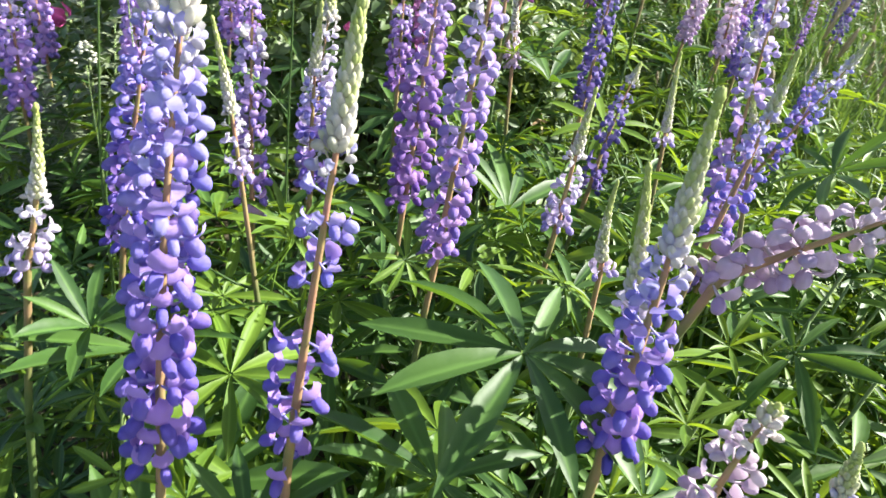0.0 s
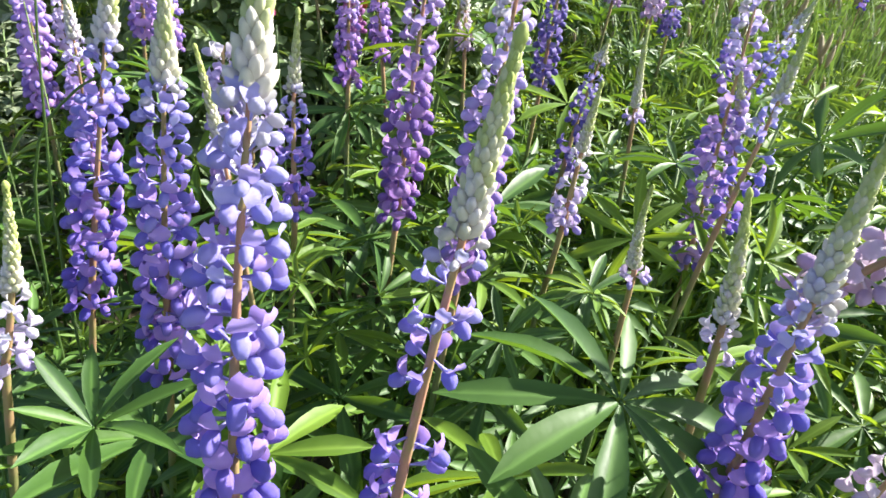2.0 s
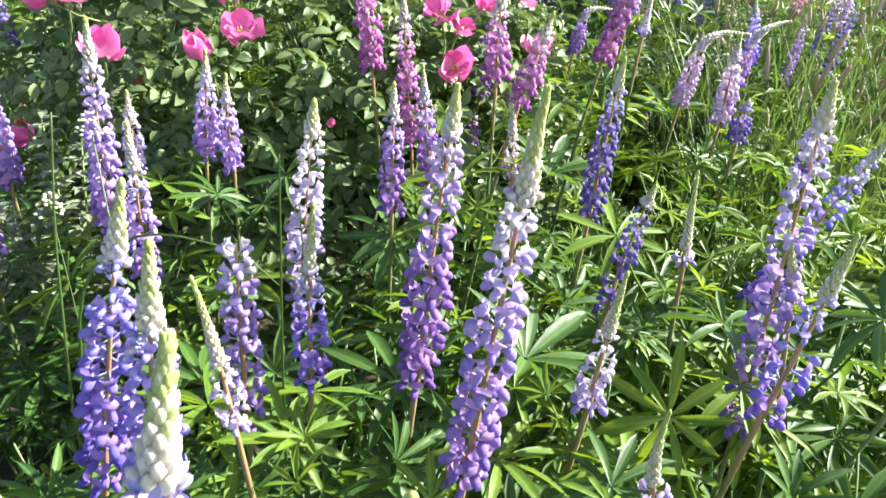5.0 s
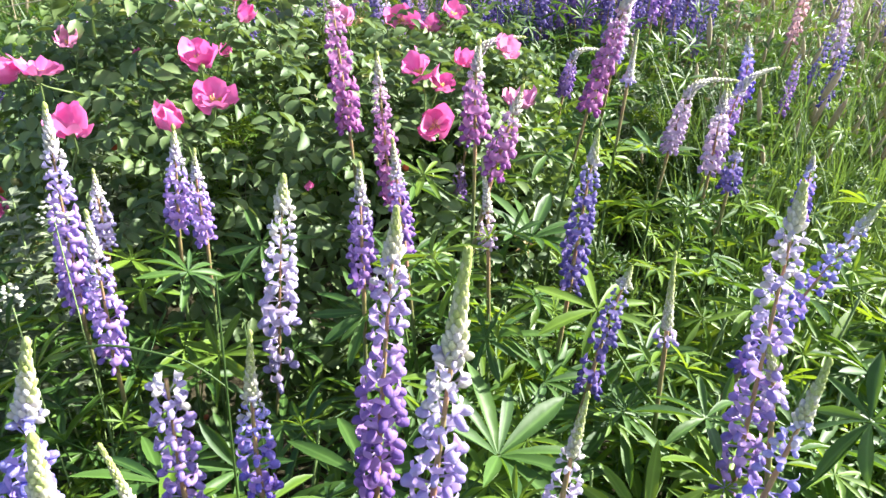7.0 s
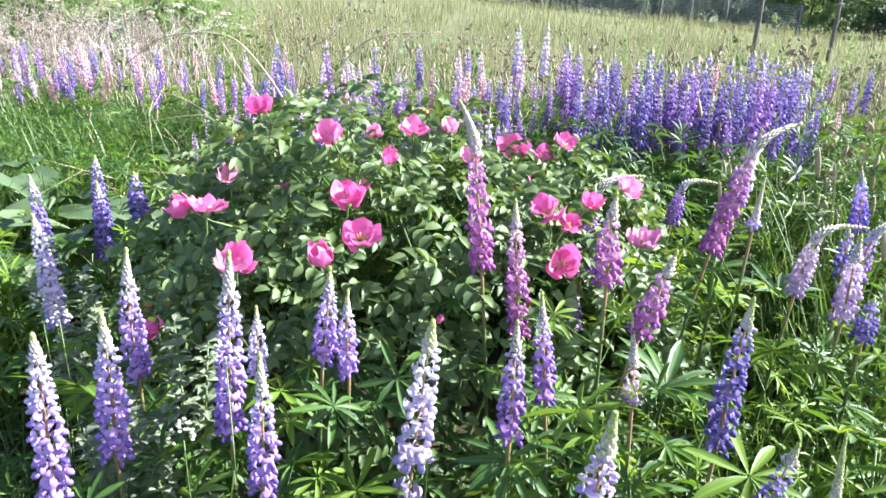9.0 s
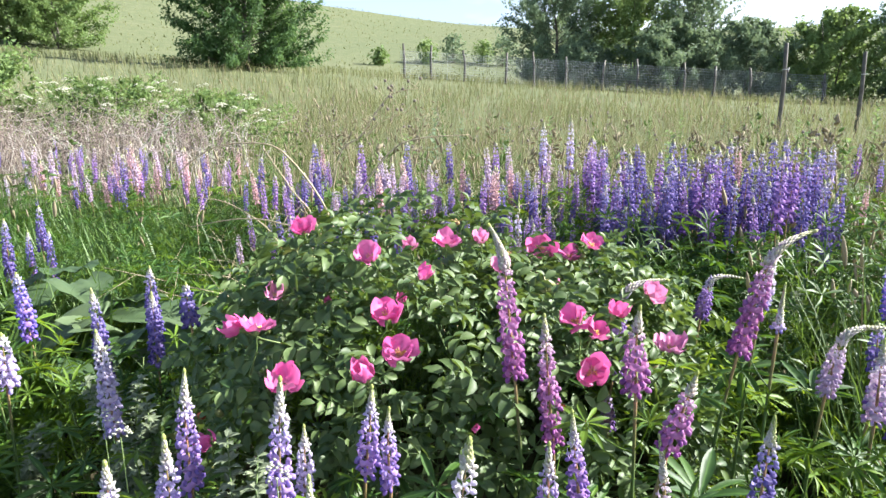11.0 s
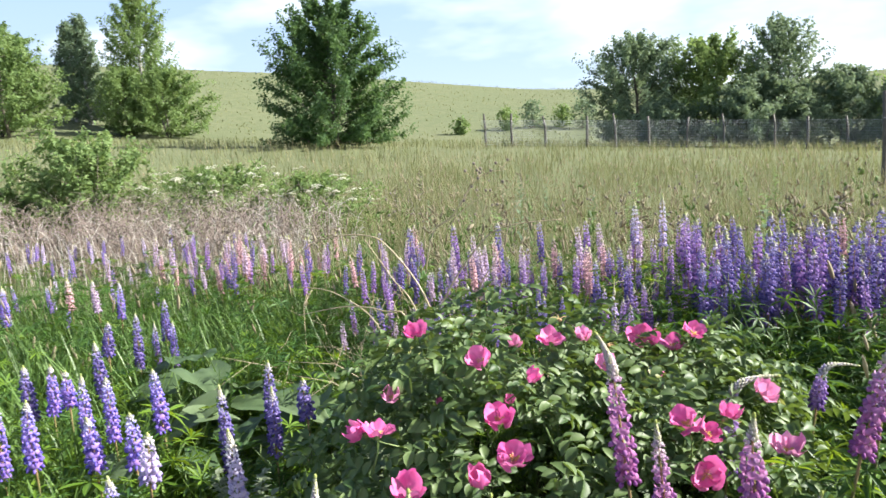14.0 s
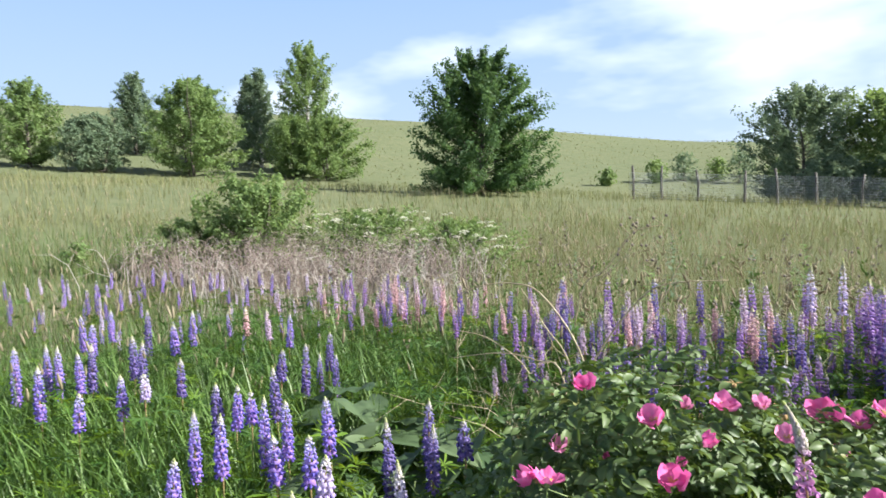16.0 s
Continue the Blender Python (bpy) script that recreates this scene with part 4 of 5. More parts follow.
def build_rose_bush():
    r = random.Random(21)
    foot = Vector((0.02, 1.95, 0))
    bush = root("rose_bush", foot, "dense wild rose bush with dark wrinkled leaves and pink blooms", "rose bush")

    def surface(front=False):
        while True:
            c, q = BLOBS[r.choice((0, 0, 1, 1, 2))]
            d = Vector((r.gauss(0, 1), r.gauss(0, 1), r.gauss(0, 1))).normalized()
            if d.z < -0.75 or (front and d.y > 0.35):
                continue
            bump = 1 + 0.12 * noise.noise(d * 2.7 + c * 3) + 0.08 * noise.noise(d * 7)
            p = c + Vector((d.x * q.x, d.y * q.y, d.z * q.z)) * bump
            if p.z < 0.06 or any(((p.x - e.x) / s.x) ** 2 + ((p.y - e.y) / s.y) ** 2 + ((p.z - e.z) / s.z) ** 2 < 0.80 for e, s in BLOBS):
                continue
            return p, d, q

    for k in range(14):
        p, d, q = surface()
        e = p - foot
        g = tube(Geo(), [Vector((d.x * 0.06, d.y * 0.06, -0.03)), Vector((e.x * 0.45, e.y * 0.45, e.z * 0.65)), e * 0.97], [0.006, 0.0045, 0.002], 5)
        part("cane", g.mesh("cane", STEM), bush)

    def rosette(front=False):
        """A leafy shoot's end: leaves spreading out and up round one point."""
        p, d, q = surface(front)
        p = p + d * r.uniform(-0.05, 0.05)
        axis = (d * 0.8 + Vector((r.gauss(0, 0.3), r.gauss(0, 0.3), 0.75))).normalized()
        e1 = axis.orthogonal().normalized()
        e2 = axis.cross(e1)
        for k in range(r.randrange(5, 8)):
            t = 2.4 * k + r.uniform(-0.4, 0.4)
            out = e1 * math.cos(t) + e2 * math.sin(t)
            way = out + axis * r.uniform(-0.15, 0.7)
            nrm = axis - out * r.uniform(-0.1, 0.8) + Vector((r.gauss(0, 0.2), r.gauss(0, 0.2), 0.15))
            yield frame_at(p - foot - axis * 0.015 * k + out * 0.004, way, nrm.cross(way).cross(way) * -1, r.uniform(0.7, 1.15))

    made = 0
    while made < 300:
        for m in rosette(True):
            part("leaf", ROSE_LEAVES[7] if r.random() < 0.05 else r.choice(ROSE_LEAVES[:7]), bush, m)
            made += 1
    rest = Geo()
    for k in range(270):
        for m in rosette():
            src = r.choice(ROSE_LEAVES[:7])
            rest.add([v.co for v in src.vertices], [tuple(f.vertices) for f in src.polygons], 0, 0, m)
    tagged(part("foliage", rest.mesh("foliage", ROSE_LEAF), bush), kind="stuff")

    # spent flowers: star-shaped calyxes gone yellow-brown
    for k in range(22):
        p, d, q = surface(True)
        g = Geo()
        for i in range(5):
            leaflet(g, Matrix.Rotation(1.257 * i + r.uniform(-0.2, 0.2), 4, "Z") @ Matrix.Rotation(r.uniform(-0.9, 0.2), 4, "Y"), r.uniform(0.022, 0.032), 0.006, 0.4, 0.2, True)
        v, f = pod(0.014, (0.007, 0.007), 6)
        g.add(v, f, 0, 0, Matrix.Translation((0, 0, 0.002)) @ Matrix.Rotation(1.57, 4, "Y"))
        part("spent_flower", g.mesh("spent_flower", CALYX), bush, frame_at(p - foot + d * 0.035, d.orthogonal(), d + Vector((0, 0, 0.5)), r.uniform(0.8, 1.2)), "yellow-brown spent flower")

    def rose(x, y, z, shape, size=1.0, face=(0, -0.6, 0.8), petals=6):
        at = Vector((x, y, z)) - foot
        f = (Vector(face) + Vector((r.uniform(-0.25, 0.25), r.uniform(-0.15, 0.15), 0))).normalized()
        m = frame_at(at - f * 0.012, f.orthogonal(), f, size * 1.08)
        ob = part("rose_flower", Geo().add(*pod(0.014, (0.006, 0.006), 6), 0, 0, Matrix.Translation((0, 0, -0.012)) @ Matrix.Rotation(-1.57, 4, "Y")).mesh("rose_flower", STEM_GREEN), bush, m, "open pink five-petalled rose" if shape in (0, 2) else "half-open pink rose")
        for k in range(petals):
            part("petal", PETAL_SETS[shape][k % 3], ob, Matrix.Rotation(2 * math.pi * k / petals + r.uniform(-0.12, 0.12), 4, "Z") @ Matrix.Rotation(r.uniform(-0.5, 0.3), 4, "Y") @ Matrix.Scale(r.uniform(0.9, 1.18), 4))
        part("stalk", tube(Geo(), [(0, 0, -0.004), (0.003, 0.002, -0.04), (0.0, 0.02, -0.10)], [0.0014, 0.0016, 0.002], 4).mesh("stalk", STEM_GREEN), ob)
        if shape in (0, 2, 4):
            part("stamen_ring", STAMENS, ob)

    rose(-0.36, 1.66, 1.01, 1, 1.0, (-0.2, -0.5, 0.8))
    rose(-0.187, 1.545, 0.985, 0, 1.0, (0.1, -0.6, 0.8))
    rose(-0.085, 1.56, 0.95, 3, 0.9, (0.3, -0.4, 0.8))
    rose(-0.139, 1.468, 0.894, 0, 1.15, (0.35, -0.6, 0.7))
    rose(-0.103, 1.406, 0.846, 0, 1.15, (0.3, -0.5, 0.8))
    rose(-0.16, 1.36, 0.82, 3, 1.1, (-0.1, -0.6, 0.8))
    rose(-0.275, 1.295, 0.835, 1, 1.15, (0.1, -0.4, 0.9))
    rose(-0.415, 1.42, 0.875, 1, 0.95, (-0.6, -0.4, 0.5))
    rose(-0.372, 1.42, 0.882, 2, 0.95, (0.2, -0.2, 1.0))
    rose(-0.39, 1.56, 0.90, 4, 0.75, (0.1, -0.4, 0.9))
    rose(-0.47, 1.38, 0.66, 3, 1.0, (-0.2, -0.7, 0.5))
    rose(0.157, 2.20, 0.845, 0, 1.35, (-0.1, -0.7, 0.7))
    rose(0.235, 2.15, 0.84, 2, 1.1, (0.1, -0.3, 0.9))
    rose(0.295, 2.15, 0.875, 2, 1.0, (0.1, -0.3, 0.9))
    rose(0.185, 2.05, 0.79, 3, 1.2, (0.2, -0.9, 0.2))
    rose(0.06, 1.75, 0.915, 4, 0.85, (0, -0.5, 0.8))
    rose(-0.155, 1.80, 0.945, 4, 0.7, (0, -0.4, 0.9))
    rose(-0.065, 1.78, 0.965, 2, 0.95, (0.1, -0.25, 1.0))
    rose(0.01, 1.80, 0.965, 4, 0.8, (0.1, -0.3, 1.0))
    rose(-0.30, 1.62, 0.865, 3, 0.55, (0, -0.4, 0.9), 4)
    rose(-0.14, 1.62, 0.875, 3, 0.55, (0, -0.4, 0.9), 4)
    rose(0.208, 1.55, 0.87, 2, 1.0, (-0.2, -0.2, 0.9))
    rose(0.25, 1.56, 0.845, 2, 1.0, (0.2, -0.2, 0.9))
    rose(0.29, 1.56, 0.885, 1, 0.9, (0.3, -0.2, 0.9))
    rose(0.240, 1.50, 0.785, 0, 1.2, (-0.2, -0.9, 0.4))
    rose(0.40, 1.58, 0.81, 4, 1.1, (0.3, -0.3, 0.8))
    rose(0.375, 1.68, 0.885, 4, 0.9, (0.6, -0.4, 0.6))
    rose(0.03, 1.42, 0.70, 3, 0.5, (0, -0.6, 0.7), 4)
    for k in range(9):
        p, d, q = surface(True)
        v, f = pod(0.022, (0.007, 0.007), 7)
        part("bud", Geo().add(v, f).mesh("bud", HIP if k < 4 else ROSE_YOUNG), bush, frame_at(p - foot + d * 0.02, d + Vector((0, 0, 0.7)), Vector((1, 0.2, 0)), r.uniform(0.8, 1.3)))


build_rose_bush()

# ---- lupins nearest the walk ----
lupin((0.103, 0.476, 0.965), (0.080, 0.430, 0.690), "blue", 1.05, 0.5, 0.80, 0.85, leaves=4, stage_shift=-0.02, bend=-0.014)
lupin((0.043, 0.610, 0.919), (0.014, 0.610, 0.662), "blue", 1.0, 0.5, 0.78, 0.95, leaves=4, stage_shift=-0.06)
lupin((-0.001, 0.688, 0.915), (-0.057, 0.688, 0.660), "blue", 1.0, 0.5, 0.78, leaves=4, stage_shift=-0.06)
lupin((0.176, 0.437, 0.947), (0.147, 0.437, 0.685), "blue", 0.90, 0.55, 0.72, 0.50, leaves=4)
lupin((0.317, 0.440, 0.918), (0.319, 0.440, 0.725), "blue", 0.92, 0.40, 0.60, 0.95, leaves=4)
lupin((0.321, 0.506, 0.857), (0.339, 0.506, 0.745), "white", 0.72, 0.10, 0.30, leaves=4, label="young lupin with a green unopened spike")
lupin((0.348, 0.639, 0.789), (0.354, 0.639, 0.715), "white", 0.62, 0.02, 0.06, leaves=4, label="young lupin with a green unopened spike")
lupin((0.470, 0.500, 0.856), (0.377, 0.500, 0.798), "dusky", 1.0, 0.55, 0.92, leaves=3, label="dusky lilac lupin bent over sideways")
lupin((0.377, 0.410, 0.785), (0.366, 0.410, 0.690), "dusky", 0.85, 0.45, 0.9, leaves=3)
lupin((0.416, 0.400, 0.776), (0.425, 0.400, 0.690), "blue", 0.80, 0.35, 0.6, leaves=3)
lupin((-0.029, 0.554, 0.829), (-0.056, 0.554, 0.715), "white", 0.72, 0.15, 0.45, leaves=4)
lupin((0.100, 0.766, 0.866), (0.094, 0.766, 0.700), "blue", 0.78, 0.42, 0.62, leaves=4)
lupin((0.048, 0.739, 0.845), (0.044, 0.739, 0.675), "lavender", 0.85, 0.70, 0.99, 0.72, headless=True, leaves=4, label="pale violet lupin with its top broken off")
lupin((0.045, 0.653, 0.870), (0.060, 0.653, 0.755), "white", 0.55, 0.10, 0.40, leaves=3)
lupin((0.037, 1.200, 0.806), (0.007, 1.200, 0.478), "white", 1.5, 0.60, 0.85, 0.62, leaves=4)
lupin((0.202, 0.784, 0.957), (0.186, 0.784, 0.687), "purple", 1.02, 0.52, 0.84, leaves=4)
lupin((0.241, 0.660, 0.994), (0.222, 0.660, 0.700), "lavender", 1.0, 0.45, 0.76, leaves=5)
lupin((0.343, 0.753, 0.825), (0.337, 0.753, 0.690), "white", 0.80, 0.35, 0.55, leaves=4)
lupin((0.424, 1.125, 0.905), (0.418, 1.125, 0.690), "deep", 0.95, 0.66, 0.80, 0.8, leaves=4)
lupin((0.445, 0.991, 0.798), (0.422, 0.991, 0.629), "deep", 0.85, 0.62, 0.85, 0.6, leaves=4)
lupin((0.490, 0.993, 0.815), (0.502, 0.993, 0.705), "white", 0.72, 0.03, 0.10, leaves=4, label="young lupin with a green unopened spike")
lupin((0.501, 0.830, 0.967), (0.530, 0.830, 0.600), "lavender", 1.05, 0.52, 0.88, 0.66, leaves=5)
lupin((0.760, 1.080, 0.845), (0.655, 1.080, 0.590), "blue", 1.0, 0.50, 0.84, 0.55, leaves=5)
lupin((0.509, 0.830, 0.830), (0.536, 0.830, 0.755), "white", 0.62, 0.05, 0.3, leaves=3)
lupin((0.486, 0.720, 0.885), (0.470, 0.720, 0.708), "blue", 0.85, 0.35, 0.68, 0.45, leaves=3)

# ---- lupins before the roses ----
lupin((-0.125, 1.273, 0.842), (-0.140, 1.273, 0.690), "lavender", 0.95, 0.42, 0.58, leaves=4, detail=1)
lupin((-0.094, 1.254, 0.816), (-0.094, 1.254, 0.682), "lavender", 0.82, 0.42, 0.62, leaves=3, detail=1)
lupin((-0.233, 1.169, 0.902), (-0.251, 1.169, 0.622), "lavender", 1.05, 0.55, 0.78, leaves=4, detail=1)
lupin((-0.169, 1.086, 0.800), (-0.177, 1.086, 0.590), "lavender", 1.0, 0.45, 0.68, leaves=4, detail=1)
lupin((-0.224, 1.228, 0.792), (-0.229, 1.228, 0.680), "white", 0.75, 0.30, 0.55, leaves=3, detail=1)
lupin((-0.461, 1.313, 0.835), (-0.470, 1.313, 0.612), "lavender", 1.05, 0.50, 0.72, leaves=4, detail=1)
lupin((-0.401, 1.135, 0.816), (-0.412, 1.135, 0.588), "lavender", 1.1, 0.45, 0.76, leaves=4, detail=1)
lupin((-0.428, 1.041, 0.832), (-0.448, 1.041, 0.550), "lavender", 1.05, 0.50, 0.85, leaves=4, detail=1)
lupin((0.077, 1.451, 0.985), (0.097, 1.451, 0.795), "magenta", 1.05, 0.55, 0.66, hook=(-0.030, 0.0, 0.085), leaves=2, detail=1)
lupin((0.146, 1.420, 0.922), (0.170, 1.420, 0.675), "magenta", 0.95, 0.60, 0.80, leaves=3, detail=1)
lupin((0.181, 1.187, 0.864), (0.199, 1.187, 0.705), "purple", 0.78, 0.45, 0.66, leaves=4, detail=1)
lupin((0.147, 1.099, 0.863), (0.149, 1.099, 0.700), "purple", 0.85, 0.50, 0.76, leaves=4, detail=1)
lupin((0.293, 1.152, 0.855), (0.309, 1.152, 0.735), "dusky", 0.60, 0.20, 0.4, leaves=4, detail=1)
lupin((0.335, 1.158, 0.942), (0.308, 1.158, 0.835), "magenta", 0.85, 0.35, 0.55, leaves=4, detail=1)
lupin((0.301, 1.400, 0.945), (0.304, 1.400, 0.800), "magenta", 1.1, 0.48, 0.68, leaves=3, detail=1)
lupin((0.325, 1.750, 0.835), (0.315, 1.750, 0.670), "purple", 1.1, 0.55, 0.68, hook=(0.10, 0.01, 0.055), leaves=3, detail=1, label="purple lupin with its tip bent sideways")
lupin((0.300, 1.700, 0.640), (0.305, 1.700, 0.560), "purple", 0.8, 0.6, 0.85, leaves=2, detail=1)
lupin((0.571, 1.620, 0.960), (0.536, 1.620, 0.790), "magenta", 1.12, 0.58, 0.70, hook=(0.085, 0.01, 0.075), leaves=4, detail=1, label="purple lupin with its tip bent sideways")
lupin((0.585, 1.620, 1.020), (0.575, 1.640, 0.880), "white", 0.80, 0.30, 0.5, leaves=3, detail=1)
lupin((0.600, 1.600, 0.935), (0.597, 1.600, 0.850), "white", 0.7, 0.02, 0.06, leaves=3, detail=1, label="young lupin with a green unopened spike")
lupin((0.712, 1.600, 0.815), (0.700, 1.600, 0.720), "dusky", 0.95, 0.5, 0.6, hook=(0.09, 0.0, 0.04), leaves=4, detail=1, label="dusky lilac lupin with its tip bent sideways")
lupin((0.737, 1.500, 0.868), (0.743, 1.500, 0.720), "dusky", 1.0, 0.45, 0.62, leaves=4, detail=1)
lupin((0.790, 1.560, 0.840), (0.770, 1.560, 0.720), "purple", 0.9, 0.45, 0.62, hook=(0.06, 0.0, 0.05), leaves=4, detail=1)
lupin((0.775, 1.480, 0.760), (0.775, 1.480, 0.690), "deep", 0.9, 0.6, 0.85, leaves=4, detail=1)
lupin((1.086, 2.200, 0.836), (1.118, 2.200, 0.669), "blue", 1.1, 0.55, 0.75, leaves=4, detail=1)
lupin((0.598, 2.100, 0.770), (0.588, 2.100, 0.690), "purple", 1.0, 0.5, 0.7, hook=(0.09, 0.0, 0.03), leaves=3, detail=1)
lupin((0.930, 1.900, 0.760), (0.940, 1.900, 0.650), "deep", 1.0, 0.6, 0.8, leaves=4, detail=1)
lupin((1.020, 1.650, 0.700), (1.030, 1.650, 0.560), "blue", 1.0, 0.5, 0.75, leaves=4, detail=1)

# pale young spikes behind the roses
lupin((0.085, 2.86, 0.88), (0.085, 2.86, 0.74), "white", 0.8, 0.25, 0.5, leaves=3, detail=1, group="lupins in the back rows")
lupin((-1.55, 4.1, 0.95), (-1.54, 4.1, 0.82), "white", 0.55, 0.05, 0.2, leaves=3, detail=1, group="lupins in the back rows")
lupin((0.18, 3.3, 1.14), (0.18, 3.3, 0.95), "white", 1.0, 0.5, 0.8, leaves=3, detail=1, group="lupins in the back rows")
lupin((0.30, 3.35, 1.16), (0.30, 3.35, 0.93), "white", 1.0, 0.5, 0.8, leaves=3, detail=1, group="lupins in the back rows")
lupin((-0.62, 1.90, 0.80), (-0.62, 1.90, 0.70), "white", 0.7, 0.05, 0.15, leaves=3, detail=1)

# ---- lupins on the left of the roses ----
LEFT = "lupins in the grass"


def left_lupin(x, y, length, hue="blue", z=0.77, wide=1.22):
    s = rng.uniform(-0.015, 0.015)
    lupin((x, y, z), (x + s, y, z - length), hue, wide * 0.92 * rng.uniform(0.92, 1.08), rng.uniform(0.62, 0.75), rng.uniform(0.82, 0.9), leaves=4, detail=1, group=LEFT)


left_lupin(-3.39, 2.18, 0.30, "blue")
left_lupin(-2.84, 1.95, 0.24, "blue")
left_lupin(-3.29, 2.28, 0.27, "blue")
left_lupin(-3.20, 2.28, 0.27, "blue")
left_lupin(-2.93, 2.20, 0.19, "blue")
left_lupin(-3.05, 2.36, 0.24, "deep")
left_lupin(-2.35, 1.98, 0.18)
left_lupin(-2.24, 1.72, 0.13)
left_lupin(-2.25, 2.01, 0.10, "white")
left_lupin(-2.35, 2.29, 0.17, "deep")
left_lupin(-1.70, 1.75, 0.25)
left_lupin(-1.87, 2.02, 0.18, "deep")
left_lupin(-1.57, 1.74, 0.20)
left_lupin(-1.78, 2.04, 0.17)
left_lupin(-1.66, 1.98, 0.11)
left_lupin(-1.59, 1.97, 0.28)
left_lupin(-1.84, 2.31, 0.22, "deep")
left_lupin(-2.01, 2.58, 0.14, "deep")
left_lupin(-1.47, 1.94, 0.20)
left_lupin(-1.27, 1.64, 0.14)
left_lupin(-2.00, 2.74, 0.25, "deep")
left_lupin(-1.36, 2.02, 0.20)
left_lupin(-1.17, 1.68, 0.14)
left_lupin(-1.03, 1.57, 0.12, "white")
left_lupin(-1.40, 1.40, 0.16, "blue")
left_lupin(-2.02, 2.97, 0.20, "deep", 0.78)
left_lupin(-2.06, 2.93, 0.22, "blue", 0.68, 1.0)
left_lupin(-1.96, 2.93, 0.22, "blue", 0.68, 1.0)
left_lupin(-1.05, 1.91, 0.28, "deep")
left_lupin(-0.84, 1.62, 0.25, "white")
left_lupin(-1.01, 2.13, 0.22, "deep")
left_lupin(-0.81, 1.97, 0.11, "deep")
left_lupin(-0.92, 1.98, 0.22, "deep", 0.74)
left_lupin(-1.05, 1.45, 0.20, "blue", 0.72)
left_lupin(-3.82, 2.85, 0.22, "blue", 0.8)
left_lupin(-3.42, 2.64, 0.18, "blue", 0.8)
left_lupin(-3.79, 3.04, 0.20, "blue", 0.8)
left_lupin(-2.90, 2.48, 0.22, "deep", 0.8)
left_lupin(-2.80, 2.46, 0.20, "deep", 0.78)
left_lupin(-3.44, 3.03, 0.28, "deep", 0.82)
left_lupin(-2.95, 2.79, 0.16, "blue", 0.8)
left_lupin(-3.24, 3.20, 0.22, "blue", 0.8)
left_lupin(-2.98, 3.39, 0.17, "pink", 0.8)
left_lupin(-2.55, 3.30, 0.20, "blue", 0.8)
left_lupin(-2.78, 3.36, 0.18, "dusky", 0.8)

# ---- back rows, from a few plants repeated ----
BACK = "lupins in the back rows"


def spare(hue, tall, length, wide, detail=1):
    return lupin((0, 4.0, tall), (0.004, 4.0, tall - length), hue, wide * 1.2, rng.uniform(0.66, 0.8), rng.uniform(0.88, 0.94), 0.72, leaves=2, detail=detail, group=BACK)


def row(masters, n, x0, x1, y0, y1, scale, seed):
    """Lupins scattered over one stretch of the bed, each turned and sized a little differently."""
    r = random.Random(seed)
    for _ in range(n):
        x, y = r.uniform(x0, x1), r.uniform(y0, y1)
        m = pose(x, y, height(x, y), r.uniform(-5, 5), r.uniform(-5, 5), r.uniform(0, 360)) @ Matrix.Scale(r.uniform(*scale), 4)
        copy = copy_thing(r.choice(masters), m)
        copy.scale = m.to_scale()


purples = [spare("deep", 1.0, 0.34, 1.1), spare("purple", 1.0, 0.29, 1.15), spare("deep", 1.0, 0.31, 1.1)]
mixed = [spare("deep", 1.0, 0.21, 0.92), spare("purple", 1.0, 0.23, 0.95), spare("purple", 1.0, 0.21, 0.9), spare("dusky", 1.0, 0.19, 0.9), spare("deep", 1.0, 0.20, 0.92), spare("deep", 1.0, 0.23, 0.95)]
pinks = [spare("pink", 1.0, 0.23, 1.0), spare("dusky", 1.0, 0.21, 0.95)]
pale = [spare("white", 1.0, 0.22, 0.95), spare("deep", 1.0, 0.22, 0.95), spare("blue", 1.0, 0.21, 0.92)]
row(purples, 70, 0.40, 1.36, 2.95, 3.70, (0.84, 1.06), 1)
row(purples + mixed, 18, 0.0, 0.50, 3.0, 3.7, (0.74, 0.95), 2)
row(mixed, 58, -1.25, 0.25, 2.75, 3.8, (0.64, 0.90), 3)
row(pinks, 14, -0.7, 0.3, 3.3, 3.8, (0.9, 1.0), 4)
row(pale + pinks, 14, 1.3, 3.0, 2.2, 4.4, (0.80, 1.0), 8)
row(mixed[:2] + pale, 6, 1.2, 2.2, 1.7, 2.6, (0.75, 0.9), 9)
row(mixed + pinks[:1], 18, -2.6, -1.1, 3.7, 4.0, (0.76, 0.95), 5)


def drift(pieces, label):
    """The many lupins furthest off, one object of stuff."""
    g, mats, slots = Geo(), [], []
    for masters, n, x0, x1, y0, y1, scale, seed in pieces:
        r = random.Random(seed)
        for _ in range(n):
            x, y = r.uniform(x0, x1), r.uniform(y0, y1)
            m = pose(x, y, height(x, y), r.uniform(-6, 6), r.uniform(-6, 6), r.uniform(0, 360)) @ Matrix.Scale(r.uniform(*scale), 4)
            for child in r.choice(masters).children:
                me = child.data
                mat = me.materials[0]
                if mat not in mats:
                    mats.append(mat)
                before = len(g.f)
                vals = [a.value for a in me.attributes["stage"].data]
                lips = [a.value for a in me.attributes["lip"].data]
                g.add([v.co for v in me.vertices], [tuple(f.vertices) for f in me.polygons], vals, lips, m @ child.matrix_basis)
                slots += [mats.index(mat)] * (len(g.f) - before)
    me = g.mesh("lupin_drift", mats[0])
    for mat in mats[1:]:
        me.materials.append(mat)
    me.polygons.foreach_set("material_index", slots)
    tagged(new("lupin_drift", me), label, "lupins", kind="stuff")


